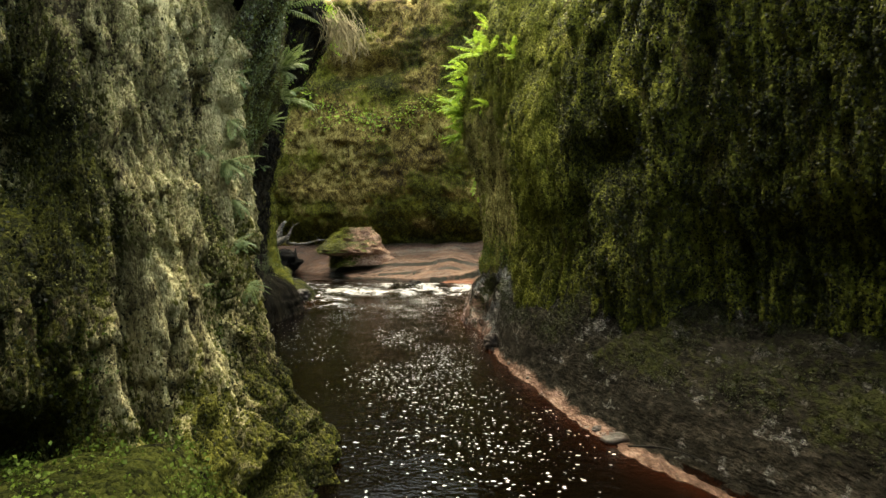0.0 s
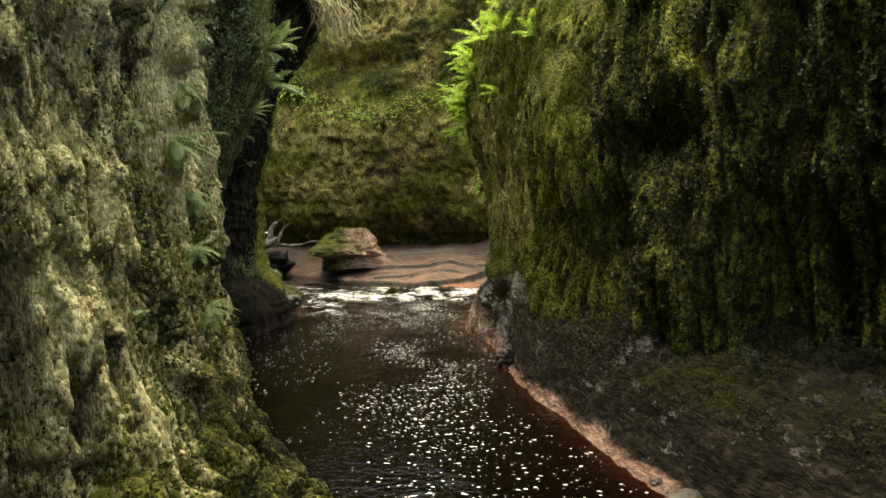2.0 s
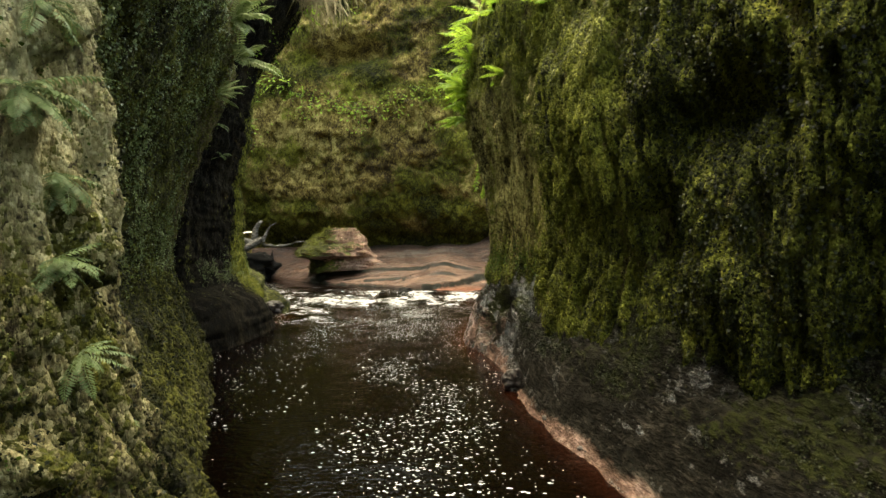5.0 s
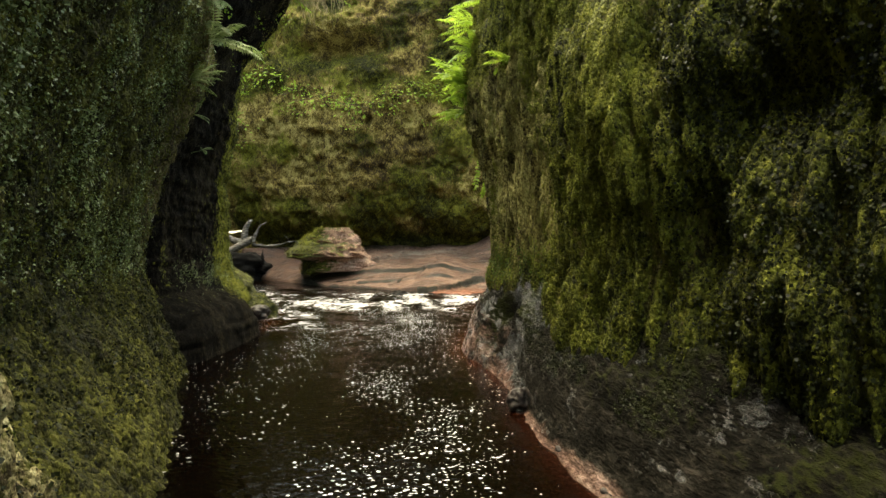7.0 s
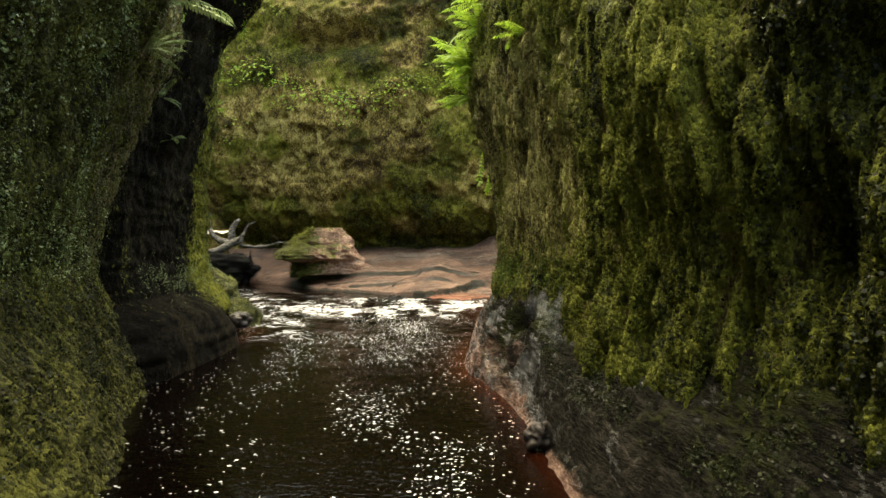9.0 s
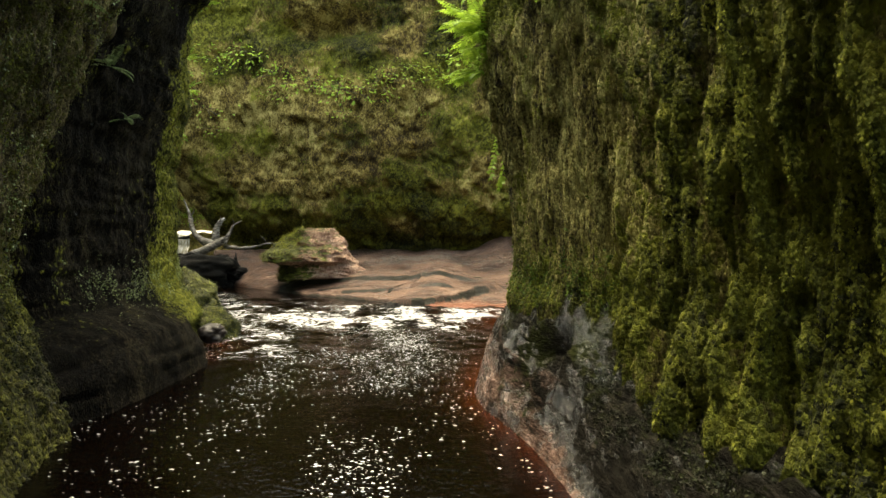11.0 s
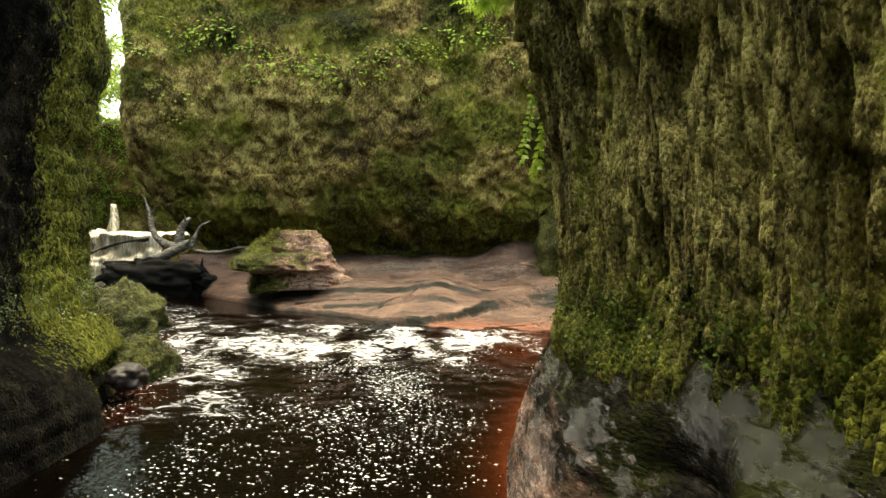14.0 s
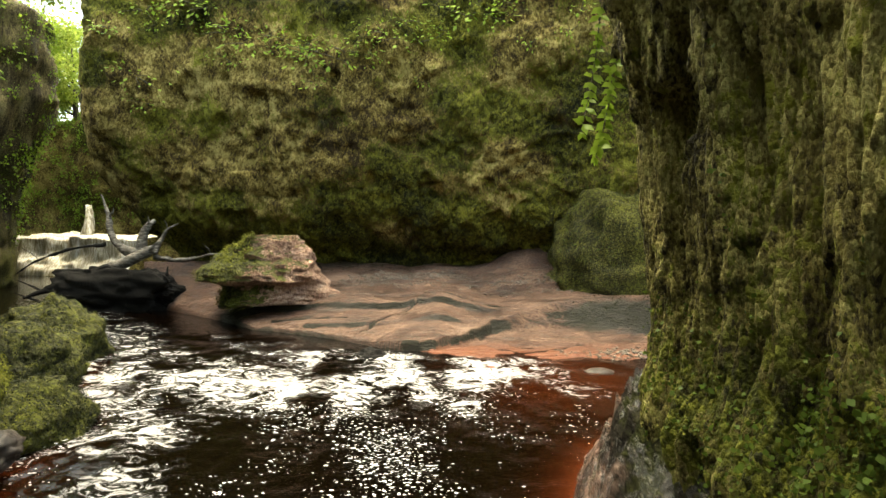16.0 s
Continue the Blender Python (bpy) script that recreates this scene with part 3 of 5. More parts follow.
A_LEAN = [(-0.6, 0.6), (0, 0.44), (0.3, 0.24), (0.6, 0.08), (1.3, 0.0), (2.0, -0.06), (3, -0.06), (5, 0.1), (12, 0.4)]
rows, cols = 330, 480
# rim raised out of view so that it shades the right wall and bank
co, nor = wall_grid(LEFT_A, A_LEAN, cols, rows, [(0, 7.5), (4, 7.5)], dense=((1.3, 3.9, 14),))
x, y, z = co.T
ridge = 1 - np.abs(2 * vnoise(co * (9, 9, 0.9), 52) - 1)
ridge2 = 1 - np.abs(2 * vnoise(co * (19, 19, 2.2), 56) - 1)
slit = step(vnoise(co * (7, 7, 0.9), 61), 0.68, 0.82)
near = step(y, 1.0, 1.6) * step(4.2, y, y + 0.3)
hang, hang_t = drips(co, rows, cols, near * (0.3 + step(fbm(co * (2, 2, 1), 3, 58), 0.4, 0.6)), 1500, (0.018, 0.055), (0.12, 0.7), (0.04, 0.12), 55)
fringe = drips(co, rows, cols, near, 4200, (0.008, 0.024), (0.03, 0.22), (0.008, 0.03), 59)[0]
off = 0.22 * (fbm(co * (1.6, 1.6, 1.0), 4, 53) - 0.5) + 0.06 * (ridge - 0.5) + 0.03 * (ridge2 - 0.5) - 0.20 * slit + hang + fringe - 0.04 + 0.35 * grit(co, 57) + 0.05 * (fbm(co * (13, 13, 6), 3, 60) - 0.5)
off += -0.9 * step(2.35, y, y + 0.5) * step(0.8, z, z + 0.3) - 0.3 * bump_at(y, z, 2.15, 1.65, 0.16, 0.25) - 0.12 * bump_at(y, z, 3.05, 0.75, 0.07, 0.35)
co = co + nor * off[:, None]
nor = -grid_normals(co, rows, cols)
NEAR_SKIN = (co, nor)
me = grid_mesh("wall_left_near", co, rows, cols, flip=True)
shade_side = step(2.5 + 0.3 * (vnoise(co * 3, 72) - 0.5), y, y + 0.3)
# extra dark moss weight paints shade on the left side and foot
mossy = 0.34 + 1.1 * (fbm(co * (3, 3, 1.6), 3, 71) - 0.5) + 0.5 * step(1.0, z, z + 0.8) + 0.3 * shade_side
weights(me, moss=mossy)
structure("wall_left_near", me, LEFT_MAT, "trunk-like lichened sandstone buttress with moss patches", "rock wall")
shown = step(y, 1.2, 1.7) * step(3.7, z, z + 0.4)
clump = np.clip(fbm(co * (3.2, 3.2, 1.7), 4, 74) * 3.2 - 1.25, 0, 1)
# dimmed leaves on the shaded side and foot, pale crust kept off both
scatter("moss", co, nor, rows, cols, shown * np.maximum(0.7 * clump ** 2, 0.8 * shade_side), 80000, 0.010, LEAF_DIM, "small dark green creeper leaves on the buttress, thickest to darken its shaded side", 0.7, 0.6, 11, 1.1, 1.2, 0.0, 4)
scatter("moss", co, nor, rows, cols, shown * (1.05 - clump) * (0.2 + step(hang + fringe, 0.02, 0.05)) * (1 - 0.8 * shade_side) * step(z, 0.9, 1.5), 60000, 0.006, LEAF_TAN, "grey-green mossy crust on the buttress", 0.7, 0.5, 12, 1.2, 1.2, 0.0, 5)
scatter("moss", co, nor, rows, cols, shown * step(1.2, z, z + 0.8) * (0.3 + clump), 40000, 0.007, LEAF_DIM, "green moss on the foot of the buttress, darkened as overhang shade", 0.7, 0.6, 13, 1.2, 1.3, 0.0, 5)
tufts = np.clip(fbm(co * (4, 4, 2.2), 3, 76) * 5 - 2.7, 0, 1)
scatter("moss", co, nor, rows, cols, shown * tufts * (1 - 0.7 * shade_side), 14000, 0.009, LEAF_CLOVER, "clumps of small bright leaves on the buttress", 0.5, 0.9, 14, 1.1, 1.6, 0.0, 6)

LEFT_B = [(-4.6, 9.3), (-3.8, 9.0), (-3.25, 8.6), (-2.98, 8.05), (-2.66, 7.2), (-2.42, 6.5), (-2.18, 5.7), (-2.03, 5.1), (-1.73, 4.5), (-1.43, 3.9), (-1.2, 3.2)]
B_LEAN = [(-0.6, 0.5), (0, 0.26), (0.3, 0.16), (0.7, 0.02), (1.2, -0.15), (2, 0.0), (3.2, 0.52), (4.5, 0.65), (6, 0.2), (12, 0)]
rows, cols = 280, 420
# near end of the unseen rim set high, to shade across the stream
co, nor = wall_grid(LEFT_B, B_LEAN, cols, rows, [(4, 7.5), (5.2, 7.0), (7.0, 4.9)], dense=((3.8, 8.9, 10),))
x, y, z = co.T
ridge = 1 - np.abs(2 * vnoise(co * (8, 8, 0.8), 82) - 1)
fringe = drips(co, rows, cols, step(y, 3.4, 4.0) * step(9.0, y, y + 0.3), 3200, (0.012, 0.04), (0.08, 0.5), (0.012, 0.05), 85)[0]
off = 0.22 * (fbm(co * (1.5, 1.5, 1.0), 4, 83) - 0.5) + 0.05 * (ridge - 0.5) + 0.07 * (fbm(co * (13, 13, 7), 3, 87) - 0.5) + 0.25 * grit(co, 88) + fringe - 0.02
off += 0.24 * step(1.0, z, z + 0.9) * step(-y, -7.6, -5.6)
co = co + nor * off[:, None]
nor = -grid_normals(co, rows, cols)
MID_SKIN = (co, nor)
me = grid_mesh("wall_left_middle", co, rows, cols, flip=True)
edge = step(y + 0.4 * (z - 1.5), 7.2, 7.9) * step(z, 0.8, 1.5)
weights(me, moss=0.8 - 0.35 * edge + 0.5 * (fbm(co * (2.4, 2.4, 1.2), 3, 91) - 0.5) + 0.1 * step(0.9, z, z + 0.6))
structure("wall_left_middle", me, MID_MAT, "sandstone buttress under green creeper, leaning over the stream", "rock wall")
shown = step(y, 3.2, 3.9) * step(5.0, z, z + 0.4) * step(z, 0.2, 0.5) * step(9.0, y, y + 0.4)
clump = np.clip(fbm(co * (2.6, 2.6, 1.5), 4, 94) * 2.6 - 0.8, 0, 1)
# pale leaves above and dark ones on the foot paint light from overhead
scatter("moss", co, nor, rows, cols, shown * (1 - 0.9 * edge) * (0.04 + clump ** 1.6) * step(z, 0.9, 1.4), 75000, 0.013, LEAF_CREEPER, "blue-green creeper leaves covering the buttress", 0.6, 0.8, 21, 1.1, 1.6, 0.0, 5)
scatter("moss", co, nor, rows, cols, shown * (1.1 - clump) * step(1.9, z, z + 0.9), 26000, 0.012, LEAF_DIM, "green moss on the lower buttress, toned dark for shade", 0.8, 0.6, 22, 1.2, 1.2, 0.0, 5)
scatter("moss", co, nor, rows, cols, shown * (1 - 0.8 * edge) * (0.2 + clump) * step(z, 0.7, 1.2), 60000, 0.011, LEAF_MOSS, "olive moss over the shaded buttress", 0.6, 0.7, 24, 1.1, 1.2, 0.0, 4)
scatter("moss", co, nor, rows, cols, shown * edge, 12000, 0.009, LEAF_MOSS, "olive moss crust on the leaning edge", 0.9, 0.4, 23, 1.5)

LEFT_C = [(-11.0, 17), (-6.5, 14.4), (-5.0, 13.2), (-4.0, 12.35), (-3.66, 11.5), (-3.44, 10.5), (-3.44, 9.6), (-3.55, 8.7), (-3.9, 7.9), (-4.6, 7.0)]
C_LEAN = [(-0.6, 0.8), (0, 0.68), (0.25, 0.63), (0.5, 0.5), (0.72, 0.10), (1.2, 0), (2, 0), (3, 0.15), (4, 0.5), (5, 1.2), (6, 1.3), (12, 0.9)]
rows, cols = 240, 340
co, nor = wall_grid(LEFT_C, C_LEAN, cols, rows, [(8, 5.2), (12, 5.7), (17, 6)], dense=((8.3, 13.6, 8),))
x, y, z = co.T
ridge = 1 - np.abs(2 * vnoise(co * (6, 6, 0.8), 102) - 1)
bed = vnoise(co * (0.6, 0.6, 7.0), 104) - 0.5
off = 0.26 * (fbm(co * (1.2, 1.2, 1.0), 4, 103) - 0.5) + 0.05 * (ridge - 0.5) * step(z, 1.0, 1.6) + 0.05 * bed + 0.10 * (fbm(co * (6, 6, 8), 4, 107) - 0.5) * (0.4 + 0.6 * step(z, 0.6, 1.0)) + 0.4 * grit(co, 108) * step(z, 0.7, 1.1) + 0.04 * (np.abs(2 * vnoise(co * (1.2, 1.2, 9.0), 109) - 1) - 0.5)
off += -0.30 * step(y, 10.4, 11.5) * step(0.75, z, z + 0.4) - 1.0 * step(y, 10.9, 12.2) * step(z, 3.0, 5.0)
co = co + nor * off[:, None]
nor = -grid_normals(co, rows, cols)
me = grid_mesh("wall_left_far", co, rows, cols, flip=True)
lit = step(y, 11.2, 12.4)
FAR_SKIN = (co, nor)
# moss weight paints the edge as lit and leaves the foot dark
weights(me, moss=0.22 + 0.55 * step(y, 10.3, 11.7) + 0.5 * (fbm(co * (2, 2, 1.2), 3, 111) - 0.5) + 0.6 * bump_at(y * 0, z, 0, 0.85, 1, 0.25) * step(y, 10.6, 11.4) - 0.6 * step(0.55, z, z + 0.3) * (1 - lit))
structure("wall_left_far", me, FAR_MAT, "damp sandstone wall toned dark for shade, flaring at its foot and overhanging above", "rock wall")
shown = step(y, 8.3, 8.8) * step(6.6, z, z + 0.5)
# dim leaves for the foot, bright ones for the edge that light reaches
scatter("moss", co, nor, rows, cols, shown * (bump_at(y * 0, z, 0, 0.78, 1, 0.2) * (0.12 + step(y, 10.2, 11.2)) + 0.5 * lit * step(z, 0.1, 0.25) + 0.04), 34000, 0.015, LEAF_DIM, "green moss on the flared foot of the wall, dimmed for shade", 0.5, 0.6, 31, 1.2, 1.4, 0.0, 5)
scatter("moss", co, nor, rows, cols, shown * step(y, 10.0, 11.6) * step(z, 0.15, 0.45) * (0.08 + 0.92 * step(1.7, z, z + 0.9)) * np.clip(fbm(co * 3, 3, 113) * 3 - 0.8, 0.15, 1), 55000, 0.0115, LEAF_MOSS, "yellow-green moss in a sunlit tone on the edge of the dark wall", 0.7, 0.7, 33, 1.2, 1.3, 0.0, 5)
scatter("moss", co, nor, rows, cols, shown * step(y, 10.2, 11.4) * step(z, 0.9, 1.5) * np.clip(fbm(co * (6, 6, 2), 3, 114) * 4 - 1.4, 0, 1), 42000, 0.010, LEAF_OCHRE, "tan flecks giving the dark wall's edge its lit rock tone", 0.9, 0.3, 34, 1.4, 0.8, 0.0, 4)
scatter("moss", co, nor, rows, cols, shown * step(y, 9.0, 9.8) * bump_at(y * 0, z, 0, 0.92, 1, 0.16) * np.clip(fbm(co * 4, 3, 115) * 4 - 1.5, 0, 1), 12000, 0.012, LEAF_CREEPER, "band of green liverwort on the shaded wall", 0.5, 0.8, 35, 1.1, 1.5, 0.0, 5)
scatter("moss", co, nor, rows, cols, shown * step(z, 3.2, 4.2) * (0.2 + lit), 16000, 0.026, LEAF_FERN, "bright green leaves hanging under the overhang", 0.9, 0.8, 32, 1.5)

BACK = [(7, 16.5), (5, 18.2), (3, 19.0), (1, 19.5), (-1, 19.8), (-3, 20.1), (-5, 20.4), (-6.5, 20.9), (-7.2, 21.7), (-7.6, 23.5), (-7.8, 27), (-8, 33)]
BACK_LEAN = [(-0.6, -0.8), (0.9, -0.8), (1.3, -0.65), (1.8, -0.1), (2.3, 0.2), (3, 0.45), (5, 0.65), (7, 0.65), (12, 0.4)]
rows, cols = 270, 480
co, nor = wall_grid(BACK, BACK_LEAN, cols, rows, [(16, 9), (21, 9.5), (30, 9)], dense=((17.5, 22.6, 8),))
x, y, z = co.T
bed = vnoise(co * (0.5, 0.5, 4.0) + (0, 0, 0), 122) - 0.5
scar = step(fbm(co * (1.1, 1.1, 1.5), 3, 128), 0.56, 0.6)
off = 0.45 * (fbm(co * (0.6, 0.6, 0.5), 3, 123) - 0.5) + 0.06 * bed + 0.10 * (fbm(co * 3.5, 3, 127) - 0.5) + 0.20 * (fbm(co * (7, 7, 6), 4, 129) - 0.5) - 0.10 * scar - 0.10 * step(fbm(co * (2.5, 2.5, 2.0), 3, 130), 0.57, 0.63)
off += 0.75 * step(z, 1.5, 4.2) * step(-x, 5.8, 7.2)
off += -0.55 * bump_at(x, z, -3.2, 7.1, 1.3, 0.28) + 0.3 * bump_at(x, z, -3.2, 7.9, 1.8, 0.4)
co = co + nor * off[:, None]
nor = -grid_normals(co, rows, cols)
me = grid_mesh("wall_back", co, rows, cols, flip=True)
green = fbm(co * (0.8, 0.8, 1.2), 4, 131)
weights(me, moss=0.32 + 2.4 * (green - 0.5) + 0.40 * step(x, -1.5, 2.0) + 0.25 * step(z, 5.0, 7.5) + 0.6 * bump_at(x * 0, z, 0, 1.5, 1, 0.9))
structure("wall_back", me, BACK_MAT, "broad ochre sandstone wall mottled with moss and lichen", "rock wall")
shown = step(x, -8.6, -8.0) * step(5, x, x + 0.5) * step(z, 1.2, 1.6)
scatter("moss", co, nor, rows, cols, shown * np.clip(green * 5 - 2.3 + 0.6 * step(x, -1.5, 2.0), 0, 1), 70000, 0.014, LEAF_MOSS, "green moss patches on the back wall", 0.6, 0.5, 41, 1.2)
scatter("moss", co, nor, rows, cols, shown * np.clip(1.6 - green * 3.0, 0, 1), 12000, 0.016, LEAF_OCHRE, "pale dry crust on the back wall", 0.6, 0.3, 42, 1.2)
BACK_SKIN = (co, nor)

# walls that close the gorge upstream; an unseen one added behind blocks sky light
UP_LEFT = [(-19, 34), (-16.8, 30), (-14.6, 27.5), (-12.1, 25.2), (-11.35, 23.6), (-11.7, 22), (-13, 20), (-15, 17)]
UP_LEAN = [(-0.6, -0.4), (1.2, -0.6), (3.0, -0.4), (5, 0.2), (8, 0.3), (12, 0)]
for name, plan, tops, seed in (("wall_upstream_left", UP_LEFT, [(16, 8), (22, 7.5), (34, 8)], 5), ("wall_upstream_end", [(-6, 35), (-12, 37.5), (-21, 35)], [(35, 6.0), (36.5, 7.4), (38, 6.5)], 6), ("wall_behind", [(-3, -3.2), (0.5, -3.6), (4, -3.2)], [(-4, 5), (0, 5)], 7)):
    rows, cols = 110, 160
    co, nor = wall_grid(plan, UP_LEAN, cols, rows, tops)
    off = 0.7 * (fbm(co * (0.9, 0.9, 0.7), 4, seed) - 0.5) + 0.2 * (fbm(co * (3, 3, 2), 4, seed + 1) - 0.5) + 0.15 * (vnoise(co * (0.5, 0.5, 3), seed) - 0.5)
    co = co + nor * off[:, None]
    nor = -grid_normals(co, rows, cols)
    me = grid_mesh(name, co, rows, cols, flip=True)
    g = fbm(co * 1.1, 3, seed + 9)
    weights(me, moss=0.4 + 1.2 * (g - 0.5))
    structure(name, me, DIM_MAT if seed == 7 else MID_MAT if seed == 5 else BACK_MAT, "damp mossy sandstone wall that closes the gorge, seen upstream, added unseen behind", "rock wall")
    if seed < 7:
        scatter("moss", co, nor, rows, cols, np.clip(g * 3 - 1.0, 0, 1) * step(co[:, 2], 1.0, 3), 34000, 0.05, LEAF_FERN, "green plants on the far cliff", 0.7, 0.9, 50 + seed, 1.3)

# ---- rock bank under the right wall ----
SHORE = [(2.1, 1.0), (1.75, 2.4), (1.5, 3.07), (1.26, 3.55), (0.99, 4.34), (0.86, 5.1), (0.68, 5.85), (0.56, 6.6), (0.53, 7.5), (0.42, 8.3), (0.17, 9.2), (0.2, 10.1), (0.37, 10.8), (0.58, 11.6), (0.95, 12.4), (1.8, 13)]
FOOT = [(3.2, 0.5), (2.8, 2.0), (2.5, 2.9), (1.95, 4.0), (1.6, 4.6), (1.3, 5.1), (1.1, 5.8), (1.0, 6.5), (0.92, 7.5), (0.9, 8.1), (0.68, 9.0), (0.58, 9.9), (0.74, 10.7), (1.1, 11.4), (1.7, 11.9), (2.5, 12.4)]
cols, rows = 520, 110
a, b = spline(SHORE, cols, False), spline(FOOT, cols, False)
s = np.linspace(-0.6, 1.4, rows)
nose = step(a[:, 1], 7.4, 8.5)
flat = np.interp(s, [-0.6, 0, 0.26, 0.36, 0.55, 1.0, 1.4], [-0.35, 0, 0.06, 0.22, 0.40, 0.60, 0.8])
steep = np.interp(s, [-0.6, 0, 0.2, 0.45, 0.8, 1.0, 1.4], [-0.5, 0, 0.24, 0.60, 0.80, 0.88, 1.05])
co = np.empty((rows, cols, 3))
co[:, :, :2] = a[None] + (b - a)[None] * s[:, None, None]
co[:, :, 2] = flat[:, None] * (1 - nose) + steep[:, None] * nose
co = co.reshape(-1, 3)
S, N = np.repeat(s, cols), np.tile(nose, rows)
x, y, z = co.T.copy()
rim = np.hypot((y - 8.55) / 0.42, (S - 0.46) / 0.40)
rugged = 1 - 0.85 * step(1.05 - rim, 0.0, 0.15)
plate = fbm(co * (2.2, 1.1, 4.0), 4, 141)
ledge = np.round(plate * 9) / 9
co[:, 2] += rugged * (step(S, 0.05, 0.3) * (0.20 * (plate - 0.5) + 0.18 * (ledge - 0.5)) + (0.03 + 0.07 * step(S, 0.2, 0.5)) * (fbm(co * (9, 6, 9), 4, 143) - 0.5) + (0.02 + 0.06 * step(S, 0.1, 0.3)) * (np.abs(2 * vnoise(co * (15, 6, 20), 144) - 1) - 0.4))
co[:, 2] += -0.19 * step(1.0 - rim, 0.0, 0.3) + 0.05 * np.exp(-((rim - 1.05) / 0.12) ** 2)
co[:, 0] += 0.05 * (fbm(co * 3.0, 3, 145) - 0.5) + 0.10 * step(1.0 - rim, 0.0, 0.4)
me = grid_mesh("bank", co, rows, cols, flip=True)
weights(me, washed=(0.85 - 3.2 * np.abs(S - 0.05)) * (1 - N) + N * (0.56 - 0.6 * np.abs(S - 0.2)), moss=0.22 + 0.55 * step(S, 0.35, 0.6) * fbm(co * 2.0, 3, 147) + 0.9 * N * (fbm(co * 2.6, 3, 146) - 0.42), sheen=0.25 + 0.75 * step(y, 6.5, 8.0) * step(fbm(co * (5, 3, 5), 3, 148), 0.42, 0.52))
structure("bank", me, BANK_MAT, "wet dark layered rock bank with a washed pink edge", "rock bank")
nor = grid_normals(co, rows, cols)
nor *= np.sign(nor[:, 2:3] + 1e-9)
scatter("moss", co, nor, rows, cols, step(S, 0.4, 0.6) * step(y, 2.2, 2.8) * step(8.0, y, y + 0.4) * np.clip(fbm(co * 2.4, 3, 149) * 3 - 1.3, 0, 1), 24000, 0.011, LEAF_DIM, "dark low moss on the wet bank", 0.1, 0.8, 61, 1.2)

# mossy ledge below the near buttress
rows, cols = 60, 90
u, v = np.meshgrid(np.linspace(-2.6, -0.55, cols), np.linspace(0.6, 2.9, rows))
co = np.stack([u, v, 0.52 - 0.55 * step(u, -0.95, -0.55) - 0.16 * step(v, 2.1, 2.8) + 0.22 * (fbm(np.stack([u, v, u * 0], -1).reshape(-1, 3) * 2.2, 4, 151).reshape(u.shape) - 0.5)], -1).reshape(-1, 3)
me = grid_mesh("ledge", co, rows, cols)
weights(me, moss=0.75 + 0.8 * (fbm(co * 2.2, 3, 153) - 0.5))
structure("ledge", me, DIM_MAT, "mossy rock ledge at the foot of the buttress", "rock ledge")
nor = grid_normals(co, rows, cols)
nor *= np.sign(nor[:, 2:3] + 1e-9)
scatter("moss", co, nor, rows, cols, np.clip(fbm(co * 3, 3, 155) * 3 - 1.0, 0.05, 1), 20000, 0.012, LEAF_CLOVER, "green liverwort carpet on the ledge", -0.1, 1.0, 62, 1.2)

# ---- red slab below the back wall ----
xs, yv = np.linspace(-8.0, 6.5, 430), np.r_[np.linspace(14.6, 19.6, 330, endpoint=False), np.linspace(19.6, 22.5, 60)]
cols, rows = len(xs), len(yv)
x, y = (q.ravel() for q in np.meshgrid(xs, yv))
flat = np.stack([x, y, x * 0], 1)
wob = 0.30 * (fbm(flat * (0.9, 0.9, 0), 3, 161) - 0.5) + 0.10 * (fbm(flat * (2.0, 2.0, 0), 2, 162) - 0.5)
brink = np.interp(x, [-8, -5.4, -4.4, -3.3, -1.65, -0.75, -0.3, 0.1, 0.6, 1.8, 3.3, 6.5], [21.6, 19.2, 18.4, 17.3, 16.35, 15.75, 15.75, 16.2, 16.85, 17.15, 17.0, 16.8])
lip = np.interp(x, [-8, -3.5, -1.2, -0.6, 0.1, 0.7, 1.8, 3.5, 6.5], [0.16, 0.15, 0.17, 0.25, 0.28, 0.42, 0.58, 0.64, 0.66])
edge = brink + wob * step(x, -7.0, -4.0)
rear = np.interp(x, [-8, -3, 0, 2, 4, 6.5], [0.85, 0.92, 0.98, 1.12, 1.2, 1.2])
share = np.clip((y - edge) / (20.3 - edge), 0, 1.3)
tier = lip + (rear - lip) * share + 0.05 * (fbm(flat * (0.8, 0.8, 0), 3, 168) - 0.5)
bend = 0.5 * (fbm(flat * (0.9, 0.5, 0), 2, 172) - 0.5) + 0.06 * (fbm(flat * (3, 1, 0), 2, 173) - 0.5)
for y0, slant, left, right, height in ((17.55, -0.10, -4.3, 0.9, 0.11), (16.95, -0.16, -2.9, -0.7, 0.08), (16.45, 0.12, -0.9, 0.5, 0.10), (18.15, 0.10, 0.4, 4.2, 0.10), (18.9, -0.04, -2.0, 3.0, 0.06), (19.5, 0.05, -1.0, 2.6, 0.05)):
    line = y0 + slant * (x + 2) + bend
    tier += height * (step(y, line, line + 0.05) - 0.35 * step(y, line + 0.05, line + 2.2)) * step(x, left, left + 0.7) * step(right, x, x + 0.7)
low = np.clip(0.06 + 0.10 * (y - 15.25), -0.3, 0.4) + 0.025 * (np.floor(5 * fbm(flat * (0.9, 1.6, 0), 3, 165)) - 2.5) * step(y, 15.3, 15.6)
low = np.where(x < -0.5, -0.35, low)
up = step(y, edge, edge + 0.09 + 0.35 * step(x, 0.6, 1.4))
